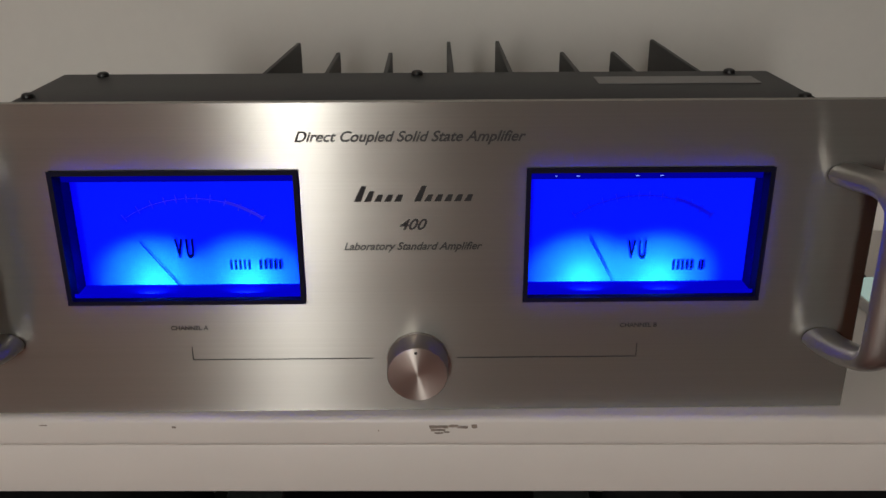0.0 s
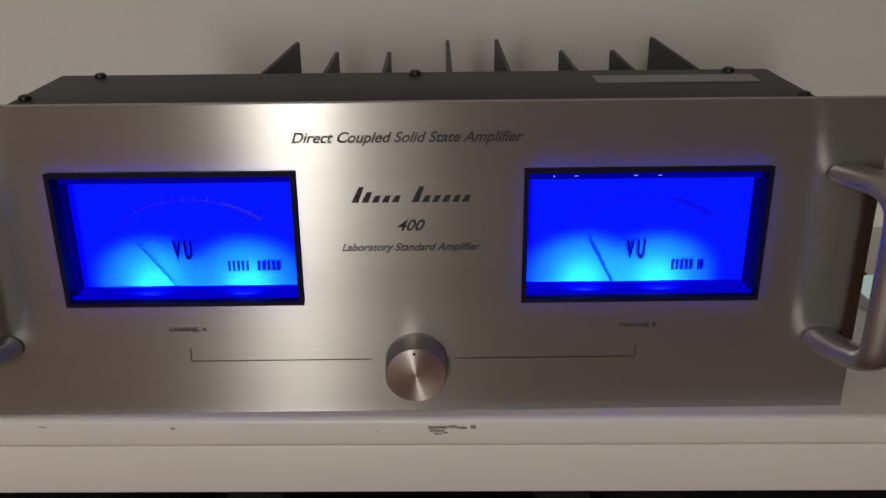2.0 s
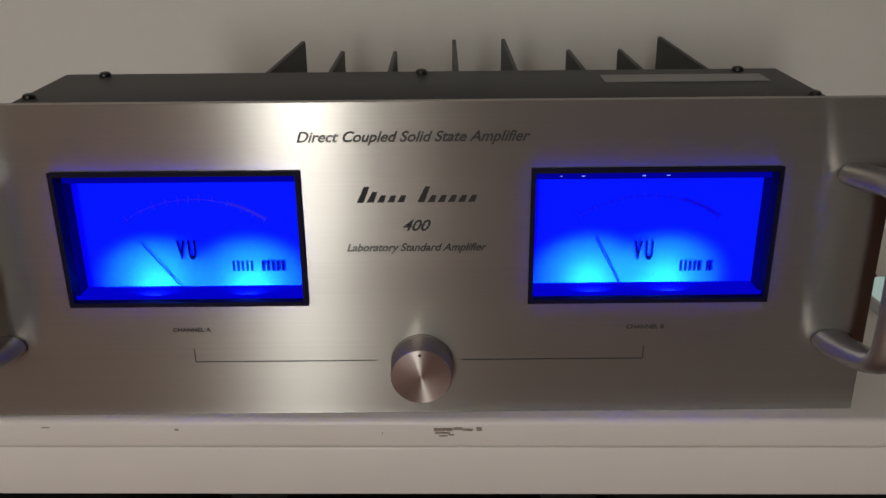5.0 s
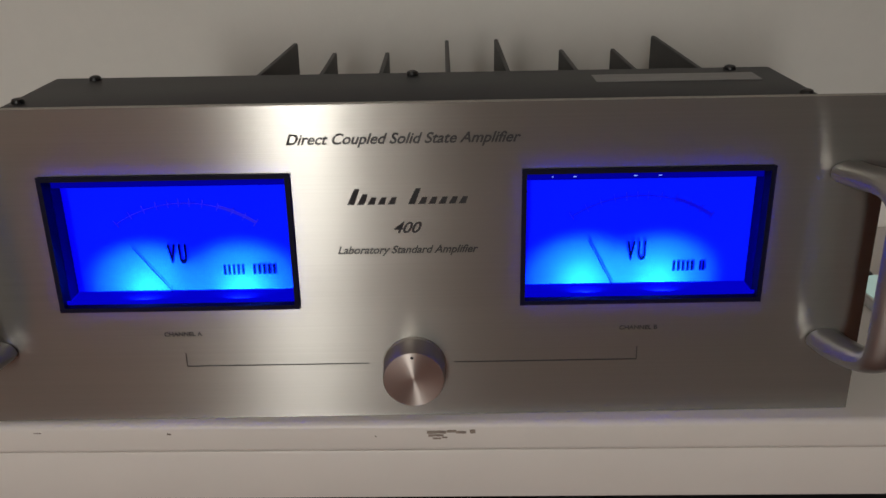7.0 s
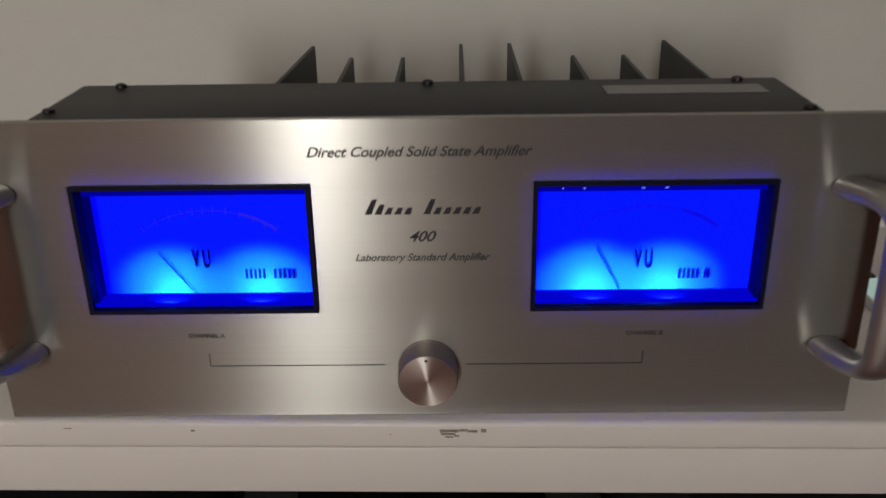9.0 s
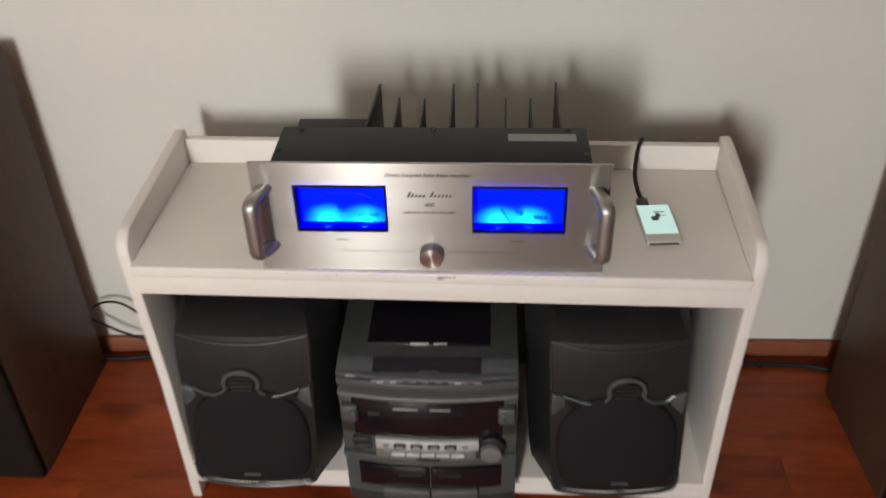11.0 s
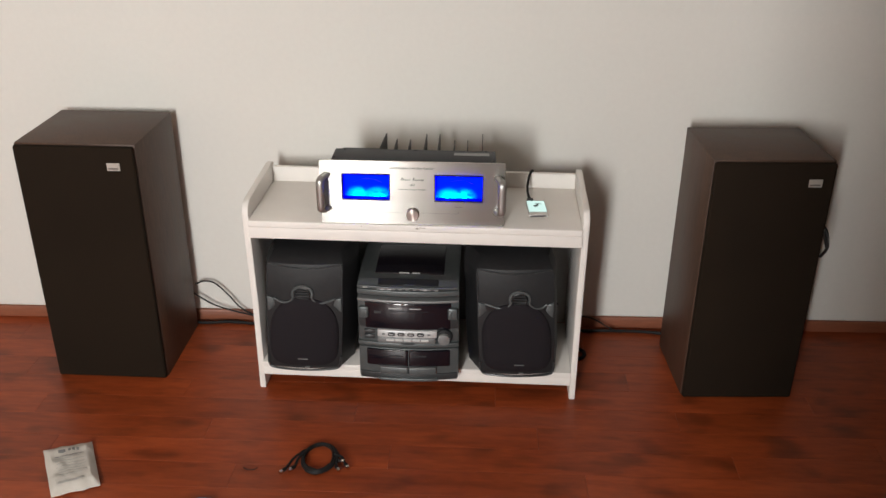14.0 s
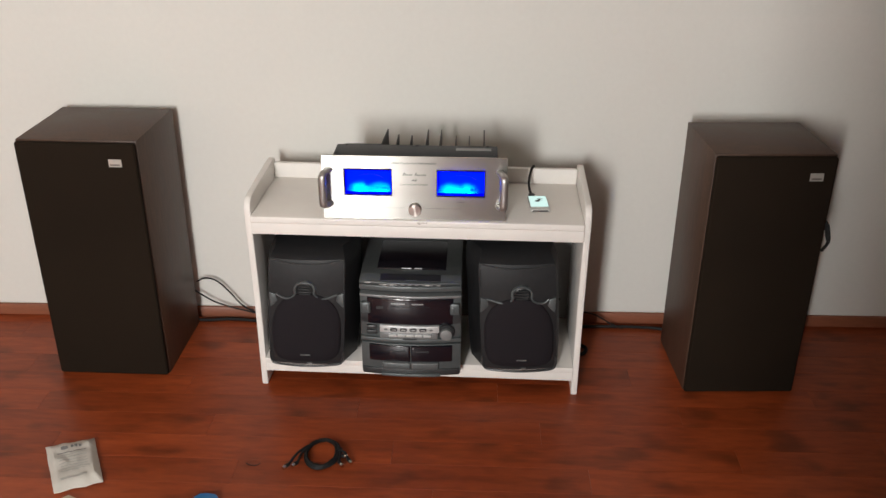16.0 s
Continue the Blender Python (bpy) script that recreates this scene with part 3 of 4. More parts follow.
# ---- tall loudspeakers ----
def tall_speaker(m, label, w, d, h, bx):
    s = thing("loudspeaker", m, label, "loudspeaker", "pair of tall loudspeakers")
    part("cabinet_box", box(-w / 2, w / 2, 0.0185, d, 0.001, h, 0.0010, 2), M["veneer"], s, "dark walnut veneer box")
    g = part("grille", box(-w / 2 + 0.001, w / 2 - 0.001, 0, 0.018, 0.0012, h - 0.003, 0.007, 3), M["grille"], s, "black cloth grille")
    bx -= w / 2
    b = part("badge", box(bx, bx + 0.036, -0.0022, -0.0002, h - 0.0685, h - 0.0465, 0.0005, 1), M["badge"], g, "silver badge")
    part("badge_line", box(bx + 0.004, bx + 0.031, -0.0026, -0.0023, h - 0.0645, h - 0.0600), M["badge_bar"], b)
    return s


tall_speaker(pose(-0.9250, 0.057, 0, 0, 0, -0.4), "tall dark walnut loudspeaker with black grille and looped wires behind", 0.334, 0.322, 0.742, 0.2570)
tall_speaker(pose(0.9535, 0.047, 0, 0, 0, 3.0), "tall dark walnut loudspeaker with a lead hanging at its side", 0.324, 0.296, 0.740, 0.2530)


# ---- mini stereo speakers ----
def mini_speaker(m, inner, label):
    """inner: +1 when the other speaker stands towards +x; the pair are mirror images, leaning in at the top."""
    s = thing("mini_speaker", m, label, "loudspeaker", "pair of mini-system speakers")
    front = [(0.0, -0.004), (0.012, -0.018), (0.06, -0.022), (0.17, -0.022), (0.26, -0.020), (0.325, -0.018), (0.342, -0.012)]

    def lean(z):
        return inner * 0.020 * (z / 0.342 - 0.5)

    def face_y(z, x=0.0):
        return float(np.interp(z, [a for a, _ in front], [b for _, b in front])) + 0.010 * (x / 0.10) ** 2

    # body: rows of a bowed front with flared sides and a narrower back
    bm = bmesh.new()
    rows = []
    for z, hw, back in ((0.0, 0.096, 0.165), (0.012, 0.1045, 0.180), (0.06, 0.1070, 0.195), (0.17, 0.1075, 0.205), (0.26, 0.1065, 0.205), (0.325, 0.1060, 0.205), (0.342, 0.1035, 0.203)):
        yf, dx = face_y(z), lean(z)
        xs = [-hw + 2 * hw * k / 10 for k in range(11)]
        wide_in, wide_out = 1.30, 1.14
        rt, lt = (wide_in, wide_out) if inner > 0 else (wide_out, wide_in)
        ring = [(x, yf + 0.010 * (x / 0.10) ** 2) for x in xs] + [(hw + 0.004, yf + 0.022), (hw * rt, yf + 0.085), (hw * (rt - 0.04), back - 0.05), (hw * 0.85, back),
                                                                  (-hw * 0.85, back), (-hw * (lt - 0.04), back - 0.05), (-hw * lt, yf + 0.085), (-hw - 0.004, yf + 0.022)]
        rows.append([bm.verts.new((x + dx, y, z)) for x, y in ring])
    top = [bm.verts.new((v.co.x * 0.90 + 0.1 * lean(0.342), max(v.co.y * 0.8 + 0.035, v.co.y), 0.366)) for v in rows[-1]]
    rows.append(top)
    for a, b in zip(rows, rows[1:]):
        for k in range(len(a)):
            j = (k + 1) % len(a)
            bm.faces.new((a[k], a[j], b[j], b[k]))
    bm.faces.new(rows[0][::-1])
    bm.faces.new(rows[-1])
    part("body", bm, M["mini_black"], s)
    off = 0.0035 - inner * 0.0075

    # woofer grille: round-topped, straight-sided and bulging
    bm = bmesh.new()
    n, rings = 56, []
    for f, out in ((1.0, 0.001), (0.985, -0.004), (0.93, -0.0075), (0.75, -0.0100), (0.45, -0.0115), (0.2, -0.0120)):
        ring = []
        for k in range(n):
            a = 2 * math.pi * k / n
            ca, sa = math.cos(a), math.sin(a)
            x = 0.0985 * f * math.copysign(abs(ca) ** (0.80 if sa > 0 else 0.42), ca)
            z = 0.130 + (0.112 if sa > 0 else 0.110) * f * math.copysign(abs(sa) ** (1.0 if sa > 0 else 0.42), sa)
            ring.append(bm.verts.new((x + lean(z), face_y(z, x) + out, z)))
        rings.append(ring)
    for a, b in zip(rings, rings[1:]):
        for k in range(n):
            bm.faces.new((a[k], a[(k + 1) % n], b[(k + 1) % n], b[k]))
    bm.faces.new(rings[-1])
    grille = part("woofer_grille", bm, M["mini_grille"], s, "dark mesh woofer grille")
    bx = lean(0.05) + off * 0.4
    part("badge", box(bx - 0.014, bx + 0.014, face_y(0.05) - 0.0135, face_y(0.05) - 0.0100, 0.0490, 0.0512), M["mini_trim"], grille)

    # raised rim round the lower edge, with a small mark on it
    def rim(x, z, out=0.0):
        return (x + lean(z), face_y(max(z, 0.012), x) - 0.001 - out, z)

    part("lip", tube(spline([rim(-0.1050, 0.050), rim(-0.1035, 0.022), rim(-0.092, 0.0075), rim(-0.045, 0.0050), rim(0, 0.0045), rim(0.045, 0.0050), rim(0.092, 0.0075), rim(0.1035, 0.022), rim(0.1050, 0.050)], 6),
                     0.0036, 0.0036, 8), M["mini_mid"], s)
    mx = lean(0.012) + 0.010
    part("lip_mark", box(mx - 0.007, mx + 0.007, face_y(0.016) - 0.0050, face_y(0.016), 0.0140, 0.0170), M["mini_trim"], s)
    # brow: two wings that dip and end in points, and a horseshoe over the tweeter
    for sg in (-1, 1):
        wing = [(off + sg * 0.025, 0.246), (off + sg * 0.031, 0.236), (off + sg * 0.044, 0.228), (off + sg * 0.062, 0.2285), (sg * 0.086, 0.2385)]
        part("brow", tube(spline([rim(x, z, 0.002) for x, z in wing], 5), 0.0030, 0.0034, 8), M["mini_grey"], s, "grey moulded brow beside the tweeter")
        # hollow point under the wing, and the cheek, whose highlight is a lighter grey
        part("hollow", prism([(off + sg * 0.050 + lean(0.22), 0.2260), (sg * 0.084 + lean(0.22), 0.2350), (sg * 0.076 + lean(0.22), 0.2150)], (face_y(0.22, 0.07) - 0.0022, face_y(0.22, 0.07) + 0.004)), M["black"], s)
        part("cheek", prism([(sg * 0.0865 + lean(0.22), 0.2360), (sg * 0.1045 + lean(0.22), 0.2420), (sg * 0.1040 + lean(0.22), 0.1950), (sg * 0.0970 + lean(0.22), 0.2000), (sg * 0.0820 + lean(0.22), 0.2170)],
                            (face_y(0.22, 0.095) - 0.0035, face_y(0.22, 0.095) + 0.004), "y", 0.0015), M["mini_grey"], s)
    shoe = [(off + 0.0275 * math.sin(radians(a)), 0.2560 + 0.0240 * math.cos(radians(a))) for a in range(-115, 116, 23)]
    part("horseshoe", tube(spline([rim(x, z, 0.003) for x, z in shoe], 3), 0.0042, 0.0040, 8), M["mini_grey"], s, "grey moulded arch over the tweeter")
    tx, ty = lean(0.256) + off, face_y(0.256)
    tw = part("tweeter", lathe([(0, 0.004), (0.0215, 0.004), (0.0222, -0.0015), (0.019, -0.003), (0.012, -0.001), (0, 0.0)], "y", 28, (tx, ty, 0.2540)), M["black"], s)
    for k in range(4):
        z = 0.2425 + 0.0080 * k
        wd = math.sqrt(max(0.0, 0.0200**2 - (z - 0.2540) ** 2))
        part("slat", box(tx - wd, tx + wd, ty - 0.0060, ty - 0.0010, z - 0.0014, z + 0.0014, 0.0006, 1), M["mini_mid"], tw)
    # moulded edges of the upper panel
    part("top_edge", tube(spline([rim(-0.1020, 0.3400), rim(-0.045, 0.3330), rim(0, 0.3315), rim(0.045, 0.3330), rim(0.1020, 0.3400)], 5), 0.0022, 0.0022, 8), M["mini_mid"], s)
    part("side_edge", tube(spline([rim(inner * 0.1020, 0.3390), rim(inner * 0.1035, 0.3100), rim(inner * 0.1040, 0.2500)], 5), 0.0020, 0.0020, 8), M["mini_mid"], s)
    return s


mini_speaker(pose(-0.3060, -0.006, 0.0978), 1, "charcoal plastic mini-system speaker with arched brow, beside the cabinet's side panel")
mini_speaker(pose(0.2895, -0.007, 0.0978, 0, 0, 2.5), -1, "charcoal plastic mini-system speaker with a thin lead behind it")


# ---- mini stereo ----
def mini_stereo():
    s = thing("mini_stereo", pose(-0.0105, -0.020, 0.0978), "grey mini stereo system with cassette doors, on the shelf", "stereo")
    w = 0.1405

    def bulge(x):
        return 0.014 * (x / w) ** 2

    def curved(z0, z1, y0, y1, x0=-w, x1=w, r=0.002, steps=12):
        """A slab whose front bows forward in plan."""
        pts = [(x0 + (x1 - x0) * k / steps, y0 + bulge(x0 + (x1 - x0) * k / steps)) for k in range(steps + 1)]
        return prism([*pts, (x1, y1), (x0, y1)], (z0, z1), "z", r, 2)

    part("body", box(-w + 0.003, w - 0.003, 0.012, 0.24, 0.001, 0.2860, 0.003), M["mini_black"], s)
    # sloping top with disc lid and narrow display
    part("top_case", prism([(-0.022, 0.2865), (-0.024, 0.2935), (0.006, 0.3045), (0.050, 0.3070), (0.240, 0.3095), (0.240, 0.2865)], (-w + 0.001, w - 0.001), "x", 0.003), M["mini_grey"], s, "grey plastic top with sloping front")
    lid = part("disc_lid", prism([(0.030, 0.3045), (0.205, 0.3080), (0.205, 0.3125), (0.034, 0.3095)], (-0.096, 0.096), "x", 0.0015), M["smoke"], s, "smoked disc lid")
    for x0, x1 in ((-0.028, 0.000), (0.008, 0.029)):
        part("lid_mark", box(x0, x1, 0.0310, 0.0335, 0.3080, 0.3100), M["mini_light"], lid)
    part("display_window", prism([(-0.0200, 0.2958), (0.0035, 0.3044), (0.0030, 0.3058), (-0.0208, 0.2972)], (-0.083, 0.083), "x", 0.0004, 1), M["mini_black"], s, "dark narrow display")
    part("display_mark", box(-0.012, 0.018, -0.0195, -0.0175, 0.2978, 0.2988), M["mini_grey"], s)
    part("top_bezel", curved(0.2885, 0.2960, -0.034, 0.10), M["mini_grey"], s)
    part("button_strip", box(-0.084, 0.084, -0.0362, -0.0320, 0.2895, 0.2950, 0.0008, 1), M["mini_trim"], s)
    for k in range(8):
        x = -0.074 + 0.0195 * k
        part("button", box(x, x + 0.010, -0.0380, -0.0363, 0.2905, 0.2940, 0.0006, 1), M["mini_light"] if k in (0, 1, 6) else M["mini_mid"], s)
    part("maker_mark", box(-0.124, -0.106, -0.0255, -0.0235, 0.2912, 0.2930), M["mini_light"], s)
    part("bezel_seam", curved(0.2855, 0.2884, -0.028, 0.08, -w + 0.003, w - 0.003), M["mini_black"], s)
    part("band", curved(0.2695, 0.2854, -0.036, 0.08), M["mini_grey"], s)
    part("shadow_gap", curved(0.2575, 0.2694, -0.018, 0.08, -w + 0.005, w - 0.005), M["mini_black"], s)
    part("bright_line", curved(0.2495, 0.2574, -0.0385, 0.06, -w, w), M["mini_trim"], s)
    # main display face
    part("main_face", curved(0.1100, 0.2494, -0.0320, 0.06), M["mini_grey"], s)
    win = part("main_window", curved(0.1650, 0.2480, -0.0370, 0.0, -0.1200, 0.1190, 0.004), M["smoke"], s, "smoked main display window")
    for x0, x1 in ((-0.053, -0.014), (0.004, 0.036)):
        part("window_mark", box(x0, x1, -0.0380, -0.0345, 0.2325, 0.2345), M["mini_light"], win)
    part("window_seam", box(-0.055, 0.055, -0.0376, -0.0345, 0.2240, 0.2250), M["mini_black"], win)
    part("side_logo", box(-0.094, -0.073, -0.0330, -0.0250, 0.2150, 0.2225), M["mini_mid"], win)
    for sgn in (-1, 1):
        xk = sgn * 0.1230
        b = part("side_button", box(xk - 0.0135, xk + 0.0135, -0.0330, -0.0100, 0.1985, 0.2330, 0.004, 2), M["mini_grey"], s)
        part("button_cap", box(xk - sgn * 0.0060 - 0.0050, xk - sgn * 0.0060 + 0.0050, -0.0360, -0.0325, 0.2020, 0.2250, 0.002, 2), M["mini_grey"], b)
        part("lower_ear", curved(0.1680, 0.1960, -0.0360, -0.005, min(sgn * 0.1385, sgn * 0.1140), max(sgn * 0.1385, sgn * 0.1140), 0.004), M["mini_mid"], s)
    # silver control strip
    strip = part("transport_strip", curved(0.1425, 0.1645, -0.0415, 0.0, -0.0855, 0.0800, 0.002), M["mini_light"], s, "silver control strip")
    for x in (-0.046, -0.019, 0.008, 0.035):
        part("strip_button", prism([(x + 0.0100 * math.copysign(abs(math.cos(a)) ** 0.6, math.cos(a)), 0.1545 + 0.0052 * math.copysign(abs(math.sin(a)) ** 0.6, math.sin(a))) for a in [2 * math.pi * k / 20 for k in range(20)]],
                                   (-0.0440, -0.0395), "y", 0.0006, 1), M["mini_mid"], strip)
        part("strip_button_cap", box(x - 0.0060, x + 0.0060, -0.0450, -0.0441, 0.1535, 0.1560, 0.0005, 1), M["mini_light"], strip)
    for x in (-0.068, 0.058):
        part("strip_button", box(x - 0.0045, x + 0.0045, -0.0420, -0.0360, 0.1510, 0.1560, 0.001, 1), M["mini_trim"], strip)
    low = part("lower_strip", curved(0.1245, 0.1420, -0.0425, 0.0, -0.0855, 0.0760, 0.002), M["mini_trim"], s)
    for k in range(5):
        x = -0.060 + 0.024 * k
        part("small_key", box(x, x + 0.0215, -0.0455, -0.0395, 0.1330, 0.1395, 0.0012, 1), M["mini_light"], low)
    part("flap", curved(0.1235, 0.1275, -0.0450, -0.02, -0.020, 0.018, 0.001), M["mini_black"], s)
    part("volume_ring", lathe([(0.0230, -0.020), (0.0230, -0.033), (0.0205, -0.035), (0, -0.035)], "y", 32, (0.100, 0, 0.1440)), M["mini_black"], s)
    part("volume_knob", lathe([(0.0175, -0.0352), (0.0175, -0.0430), (0.0160, -0.0455), (0.011, -0.0463), (0, -0.0465)], "y", 32, (0.100, 0, 0.1410)), M["mini_trim"], s, "silver volume knob")
    for z in (0.1310, 0.1470):
        part("left_key", box(-0.1240, -0.0925, -0.0300, -0.0150, z, z + 0.0130, 0.004, 2), M["mini_mid"], s)
    part("jack", lathe([(0.0035, -0.0330), (0.0035, -0.0325), (0, -0.0325)], "y", 14, (-0.076, 0, 0.1170)), M["black"], s)
    part("waist", curved(0.1105, 0.1235, -0.0410, 0.05, -w - 0.001, w + 0.001, 0.003), M["mini_grey"], s)
    part("gap", curved(0.1015, 0.1098, -0.020, 0.05, -w + 0.005, w - 0.005), M["mini_black"], s)
    # cassette deck
    part("deck_face", curved(0.0040, 0.1012, -0.0330, 0.05), M["mini_grey"], s)
    for x0, x1 in ((-0.1180, -0.0010), (0.0010, 0.1170)):
        d = part("cassette_door", curved(0.0465, 0.0985, -0.0385, -0.005, x0, x1, 0.003), M["smoke"], s, "smoked cassette door")
        xm = (x0 + x1) / 2 * 0.55
        part("door_print", box(xm - 0.018, xm + 0.018, -0.0392, -0.0340, 0.0800, 0.0840), M["mini_mid"], d)
        bar = part("eject_bar", curved(0.0225, 0.0445, -0.0430, -0.01, -0.0800 if x0 < 0 else 0.0008, -0.0008 if x0 < 0 else 0.0790, 0.003), M["mini_grey"], s)
        part("bar_edge", curved(0.0415, 0.0446, -0.0440, -0.02, -0.0790 if x0 < 0 else 0.0018, -0.0018 if x0 < 0 else 0.0780, 0.001), M["mini_trim"], bar)
    part("foot_band", curved(0.0, 0.0215, -0.0370, 0.05, -w + 0.002, w - 0.002, 0.003), M["mini_mid"], s)
    part("foot_lip", curved(0.0, 0.0095, -0.0440, 0.02, -0.084, 0.084, 0.003), M["mini_grey"], s)
    return s


mini_stereo()


# ---- music player on the cabinet ----
def music_player():
    p = thing("music_player", pose(0.3390, 0.1160, SHELF_Z + 0.0004, 0, 0, 3.5), "small pale music player with lit mint screen lying on the cabinet", "music player")
    w, l, h = 0.0265, 0.0500, 0.0085
    part("case", box(-w, w, -l, l, 0, h, 0.002, 3), M["phone"], p)
    scr = part("screen", box(-w + 0.002, w - 0.002, -l + 0.020, l - 0.003, h + 0.0001, h + 0.0006), M["screen"], p, "lit mint green screen")
    part("icon", join(lathe([(0.0062, h + 0.0007), (0.0062, h + 0.0011), (0, h + 0.0011)], "z", 20, (-0.003, 0.010, 0)), box(-0.001, 0.006, 0.013, 0.024, h + 0.0007, h + 0.0010)), M["screen_ink"], scr)
    part("icon_bar", join(box(-0.002, 0.014, 0.0265, 0.0285, h + 0.0007, h + 0.0010), box(0.006, 0.014, 0.017, 0.0185, h + 0.0007, h + 0.0010)), M["screen_ink"], scr)
    part("front_slot", box(-w + 0.004, w - 0.006, -l - 0.0004, -l + 0.0006, 0.0022, 0.0062), M["black"], p)
    plug = part("plug", box(-0.022, -0.004, l - 0.004, l + 0.018, 0.0012, 0.0110, 0.003, 2), M["black"], p, "black dock plug")
    return p


music_player()


def cable(name, pts, r, label, category, mat=None, group=""):
    return tagged(part(name, tube(spline(pts, 8), r, r, 8), mat or M["rubber"], None, label), "", category, group)


cable("player_lead", [(0.3225, 0.182, 0.5655), (0.318, 0.205, 0.571), (0.3165, 0.235, 0.582), (0.322, 0.268, 0.600), (0.330, 0.292, 0.6095), (0.335, 0.312, 0.600), (0.337, 0.325, 0.560), (0.335, 0.33, 0.45)],
      0.0036, "black lead from the music player over the back rail", "cable")

# ---- cables behind ----
cable("speaker_wire", [(-0.752, 0.392, 0.149), (-0.725, 0.396, 0.159), (-0.690, 0.400, 0.150), (-0.650, 0.402, 0.108), (-0.615, 0.402, 0.062), (-0.575, 0.400, 0.036), (-0.52, 0.390, 0.020), (-0.46, 0.380, 0.010)],
      0.0028, "thin black speaker wire looping behind the cabinet", "cable", None, "speaker wires")
cable("speaker_wire", [(-0.765, 0.386, 0.122), (-0.735, 0.392, 0.096), (-0.70, 0.395, 0.072), (-0.64, 0.396, 0.050), (-0.57, 0.394, 0.034), (-0.51, 0.386, 0.016), (-0.46, 0.372, 0.007)],
      0.0028, "thin black speaker wire looping behind the cabinet", "cable", None, "speaker wires")
cable("mains_lead", [(-0.78, 0.388, 0.006), (-0.72, 0.386, 0.006), (-0.66, 0.394, 0.007), (-0.58, 0.390, 0.006), (-0.50, 0.375, 0.006), (-0.42, 0.36, 0.006)], 0.0055, "black mains lead on the floor by the baseboard", "cable")
cable("mains_lead", [(0.47, 0.385, 0.008), (0.53, 0.398, 0.008), (0.60, 0.402, 0.008), (0.68, 0.404, 0.008), (0.76, 0.400, 0.008), (0.82, 0.385, 0.008)], 0.0055, "black mains lead on the floor by the baseboard", "cable")
cable("speaker_wire", [(0.44, 0.375, 0.060), (0.49, 0.395, 0.066), (0.53, 0.405, 0.060), (0.57, 0.407, 0.048), (0.62, 0.402, 0.020), (0.66, 0.396, 0.006)], 0.0028, "thin black speaker wire by the baseboard", "cable", None, "speaker wires")
cable("small_lead", [(0.49, 0.300, 0.005), (0.512, 0.285, 0.006), (0.525, 0.262, 0.008), (0.520, 0.240, 0.006), (0.505, 0.228, 0.005)], 0.006, "short black lead lying on the floor", "cable")
cable("mini_speaker_lead", [(0.392, 0.150, 0.270), (0.402, 0.135, 0.275), (0.412, 0.130, 0.262), (0.418, 0.138, 0.250), (0.410, 0.160, 0.246), (0.396, 0.185, 0.240)], 0.0022, "thin grey lead behind the mini speaker", "cable")
cable("hanging_lead", [(1.110, 0.075, 0.556), (1.117, 0.055, 0.545), (1.1205, 0.045, 0.525), (1.1195, 0.034, 0.503), (1.113, 0.050, 0.470)], 0.0045, "black lead looped at the side of the loudspeaker", "cable")
cable("hanging_lead", [(1.112, 0.058, 0.548), (1.115, 0.046, 0.520), (1.1185, 0.036, 0.503)], 0.003, "black lead looped at the side of the loudspeaker", "cable")


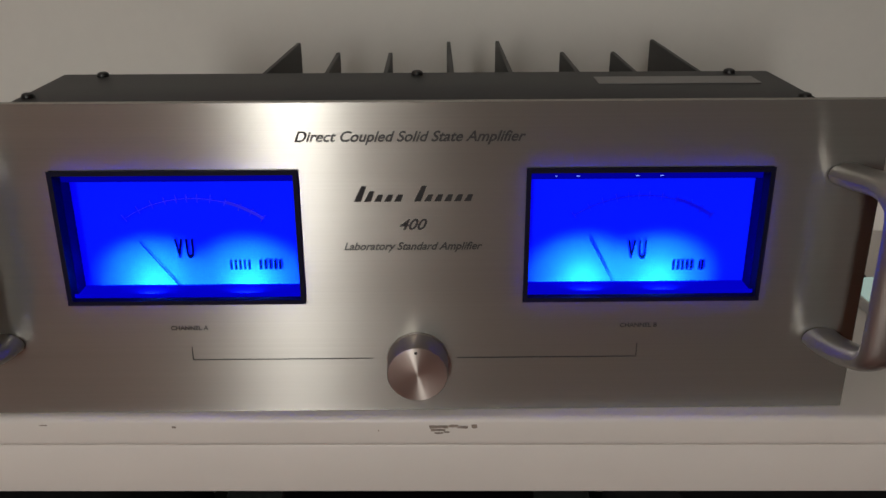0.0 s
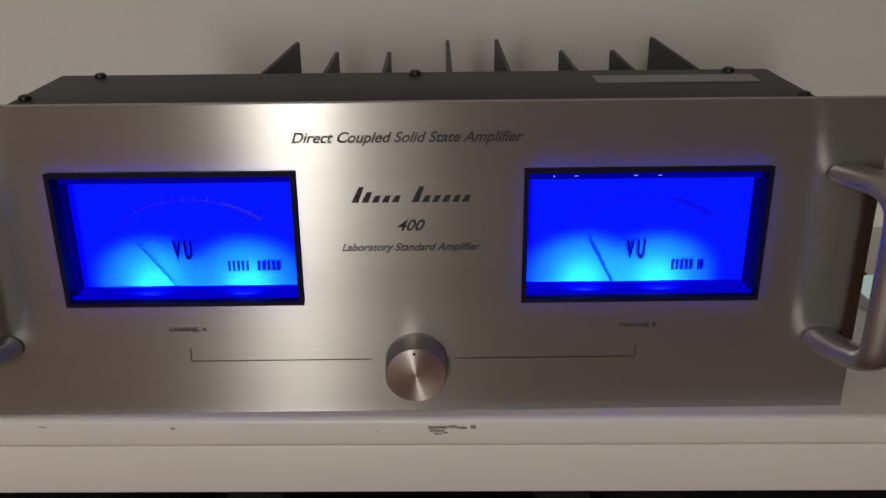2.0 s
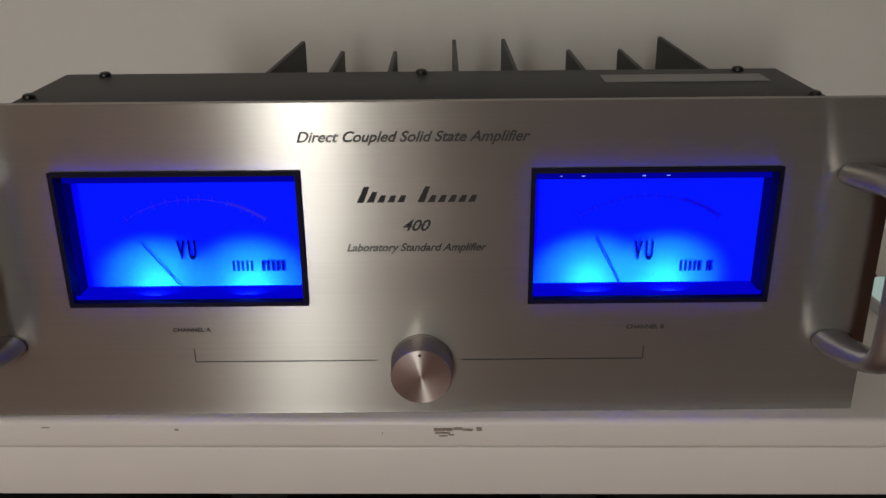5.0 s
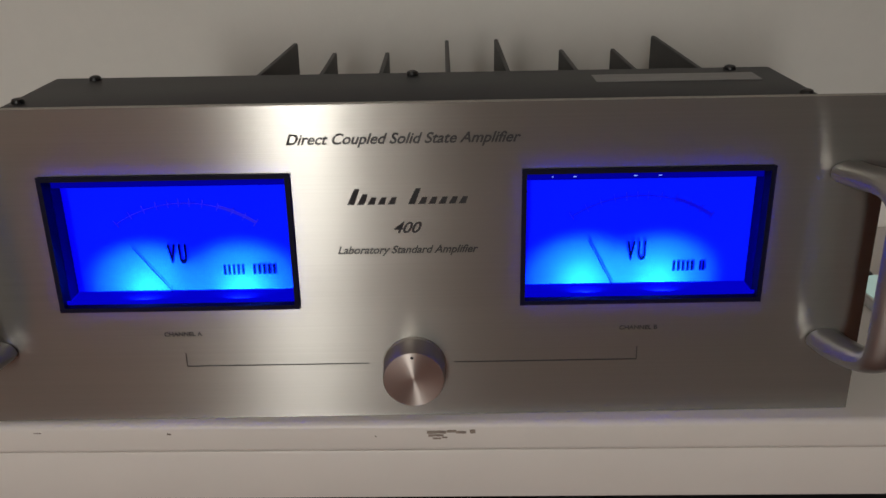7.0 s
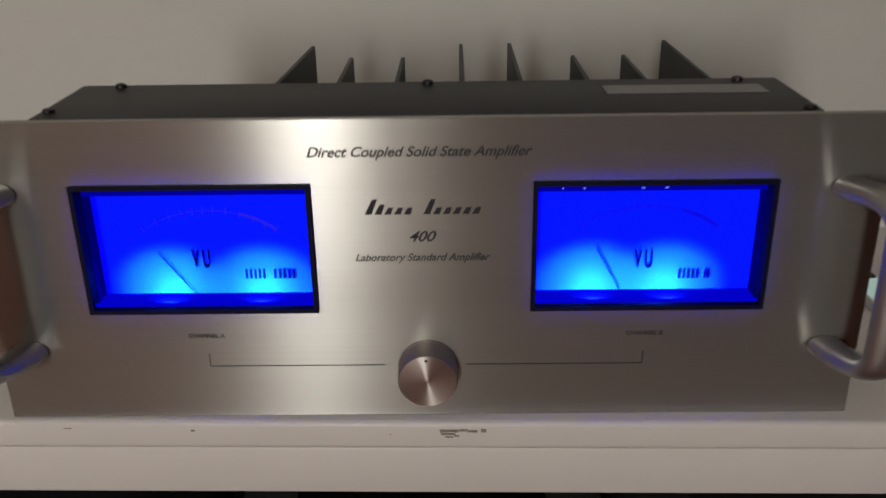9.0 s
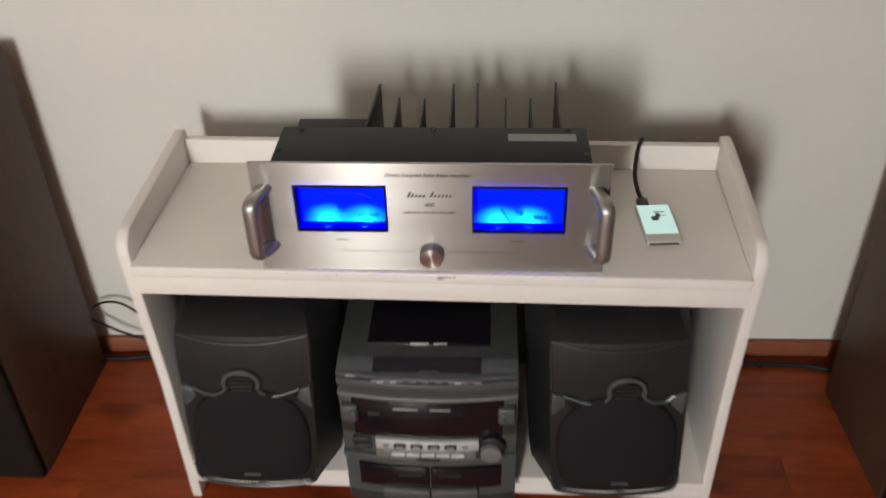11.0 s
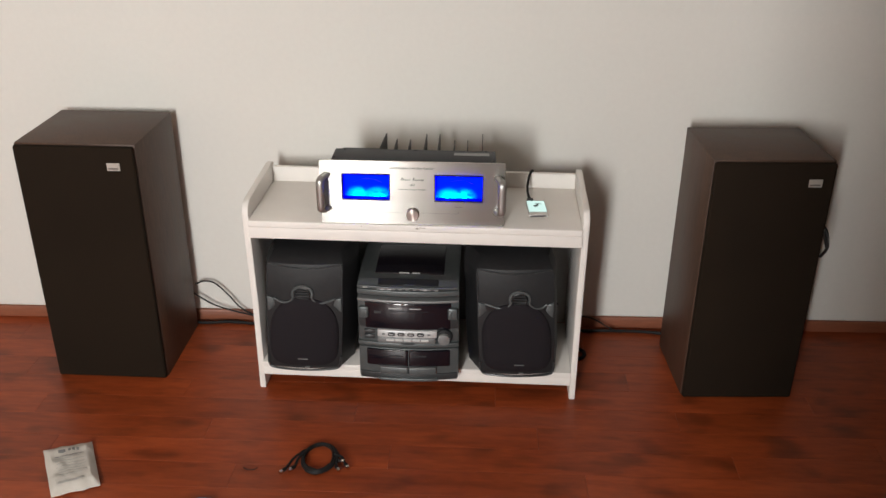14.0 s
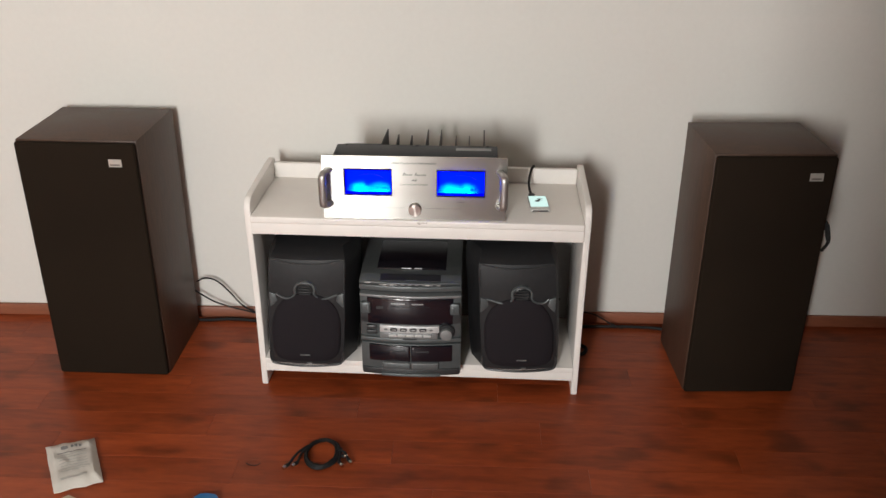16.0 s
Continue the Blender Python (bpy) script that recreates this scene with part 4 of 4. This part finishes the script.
# ---- things on the floor ----
def pouch():
    b = thing("foil_pouch", pose(0, 0, 0.0036), "crumpled white foil pouch with grey print on the floor", "pouch")
    c = [Vector((-0.975, -0.309, 0)), Vector((-0.860, -0.263, 0)), Vector((-0.770, -0.434, 0)), Vector((-0.876, -0.484, 0))]
    bm = bmesh.new()
    n = 22

    def spot(u, v):
        return (c[0] * (1 - u) + c[1] * u) * (1 - v) + (c[3] * (1 - u) + c[2] * u) * v

    grids = []
    for up in (0, 1):
        g = []
        for i in range(n + 1):
            row = []
            for j in range(n + 1):
                u, v = i / n, j / n
                q = spot(u, v)
                edge = min(u, 1 - u, v, 1 - v)
                puff = min(1, edge / 0.12)
                wrinkle = noise.noise((u * 5, v * 6, 3.0)) * 0.5 + noise.noise((u * 13, v * 15, 8.0)) * 0.25
                wob = 0.004 * noise.noise((u * 4, v * 4, 20.0))
                row.append(bm.verts.new((q.x + wob, q.y - wob, (0.0025 + puff * (0.012 + 0.006 * wrinkle) + 0.0015 * (1 + wrinkle)) if up else 0.0004)))
            g.append(row)
        grids.append(g)
        for i in range(n):
            for j in range(n):
                bm.faces.new((g[i][j], g[i + 1][j], g[i + 1][j + 1], g[i][j + 1]))
    lo, hi = grids
    for i in range(n):
        bm.faces.new((lo[i][0], lo[i + 1][0], hi[i + 1][0], hi[i][0]))
        bm.faces.new((lo[i][n], lo[i + 1][n], hi[i + 1][n], hi[i][n]))
        bm.faces.new((lo[0][i], lo[0][i + 1], hi[0][i + 1], hi[0][i]))
        bm.faces.new((lo[n][i], lo[n][i + 1], hi[n][i + 1], hi[n][i]))
    part("pouch_body", bm, M["bag"], b)

    def top(u, v):
        puff = min(1, min(u, 1 - u, v, 1 - v) / 0.12)
        wrinkle = noise.noise((u * 5, v * 6, 3.0)) * 0.5 + noise.noise((u * 13, v * 15, 8.0)) * 0.25
        wob = 0.004 * noise.noise((u * 4, v * 4, 20.0))
        q = spot(u, v)
        return Vector((q.x + wob, q.y - wob, 0.0025 + puff * (0.012 + 0.006 * wrinkle) + 0.0015 * (1 + wrinkle) + 0.0016))

    def printed(name, u0, u1, v0, v1, mat):
        pm = bmesh.new()
        k = 12
        r = [[pm.verts.new(top(u0 + (u1 - u0) * i / k, v)) for v in (v0, (v0 + v1) / 2, v1)] for i in range(k + 1)]
        for i in range(k):
            for j in range(2):
                pm.faces.new((r[i][j], r[i + 1][j], r[i + 1][j + 1], r[i][j + 1]))
        ext = bmesh.ops.extrude_face_region(pm, geom=list(pm.faces))
        for v in ext["geom"]:
            if isinstance(v, bmesh.types.BMVert):
                v.co.z += 0.0004
        part(name, pm, mat, b)

    printed("maker_mark", 0.30, 0.44, 0.165, 0.225, M["bag_ink"])
    for u in (0.50, 0.58, 0.66):
        printed("maker_mark", u, u + 0.055, 0.15, 0.215, M["bag_ink"])
    for k, (u0, u1) in enumerate(((0.2, 0.8), (0.24, 0.74), (0.2, 0.8), (0.22, 0.78), (0.2, 0.8), (0.24, 0.76), (0.2, 0.8), (0.22, 0.7))):
        v = 0.30 + 0.058 * k
        printed("print_line", u0, u1, v, v + 0.014, M["bag_ink"] if k == 0 else M["bag_faint"])
    printed("print_line", 0.18, 0.72, 0.82, 0.86, M["bag_faint"])


pouch()


def audio_cable():
    a = thing("audio_cable", pose(-0.2305, -0.302, 0.0045), "coiled black audio cable with metal plugs on the floor", "cable")
    pts = []
    for k in range(120):
        t = k / 119
        ang = math.radians(-150 + 360 * 4.35 * t)
        r = 1 + 0.06 * math.sin(2.2 * ang) * math.sin(14 * t) + 0.05 * math.cos(9 * t)
        pts.append((0.0420 * r * math.cos(ang), 0.0560 * r * math.sin(ang), 0.002 + 0.007 * (t * 2 % 1)))
    ends = [(-0.080, -0.050, 0.006), (-0.058, -0.040, 0.006), (0.050, -0.008, 0.006), (0.072, -0.022, 0.006), (0.050, -0.034, 0.006)]
    part("coil", tube(spline(pts, 2), 0.0042, 0.0042, 7), M["rubber"], a)
    for k, e in enumerate(ends):
        side = -1 if e[0] < 0 else 1
        start = (side * 0.040, 0.022 - 0.012 * (k % 2), 0.012)
        mid = ((start[0] + e[0]) / 2 + side * 0.004, (start[1] + e[1]) / 2 + 0.006, 0.010)
        part("tail", tube(spline([start, mid, e], 6), 0.0034, 0.0034, 7), M["rubber"], a)
        d = Vector((side * 0.55, -0.8 if k != 2 else -0.1, 0)).normalized()
        p = Vector(e)
        plug = part("plug", tube([p, p + d * 0.012], 0.0050, 0.0050, 12), M["rubber"], a)
        part("plug_tip", tube([p + d * 0.0121, p + d * 0.021], 0.0052, 0.0052, 12), M["gold"], plug, "shiny metal plug tip")
    return a


audio_cable()

blue = thing("blue_wrapper", pose(-0.491, -0.495, 0.0012), "small bright blue plastic wrapper on the floor", "wrapper")
part("film", prism([(-0.034, -0.03), (0.03, -0.03), (0.036, 0.004), (0.022, 0.020), (0.002, 0.024), (-0.016, 0.022), (-0.030, 0.008)], (0.0, 0.011), "z", 0.003), M["blue"], blue)
card = thing("beige_card", pose(-0.829, -0.520, 0.0012, 0, 0, 20), "small beige card scrap on the floor beside the pouch", "card")
part("sheet", prism([(-0.02, -0.03), (0.028, -0.03), (0.024, 0.012), (0.004, 0.032), (-0.022, 0.020)], (0.0, 0.006), "z", 0.0015), M["beige"], card)
cable("loose_thread", [(-0.425, -0.343, 0.003), (-0.412, -0.352, 0.004), (-0.396, -0.352, 0.004), (-0.388, -0.342, 0.003)], 0.0011, "thin dark thread lying on the floor", "thread")

# ---- floor planks ----
floor = structure("floor", box(LEFT_X - 0.1, RIGHT_X + 0.1, FRONT_Y - 0.1, 0.55, -0.05, -0.0075), M["base_wood"], "reddish glossy laminate plank floor", "floor")
PLANK_W, PLANK_L = 0.097, 0.92
plank_mesh = finish(box(-PLANK_L / 2 + 0.0002, PLANK_L / 2 - 0.0002, -PLANK_W / 2 + 0.0002, PLANK_W / 2 - 0.0002, -0.007, 0.0, 0.0003, 1), "plank")
plank_mesh.materials.append(M["laminate"])
rows_n = int((0.5 - FRONT_Y) / PLANK_W) + 1
for r in range(rows_n):
    y = 0.5 - PLANK_W * r
    start = LEFT_X - 0.05 - (r * 0.437) % 1.0 * PLANK_L
    while start < RIGHT_X + 0.05:
        a, b = max(start, LEFT_X - 0.05), min(start + PLANK_L, RIGHT_X + 0.05)
        start += PLANK_L
        if b - a < 0.03:
            continue
        ob = new("plank", plank_mesh)
        ob.location = ((a + b) / 2, y, 0)
        ob.scale.x = (b - a) / PLANK_L
        ob.parent = floor
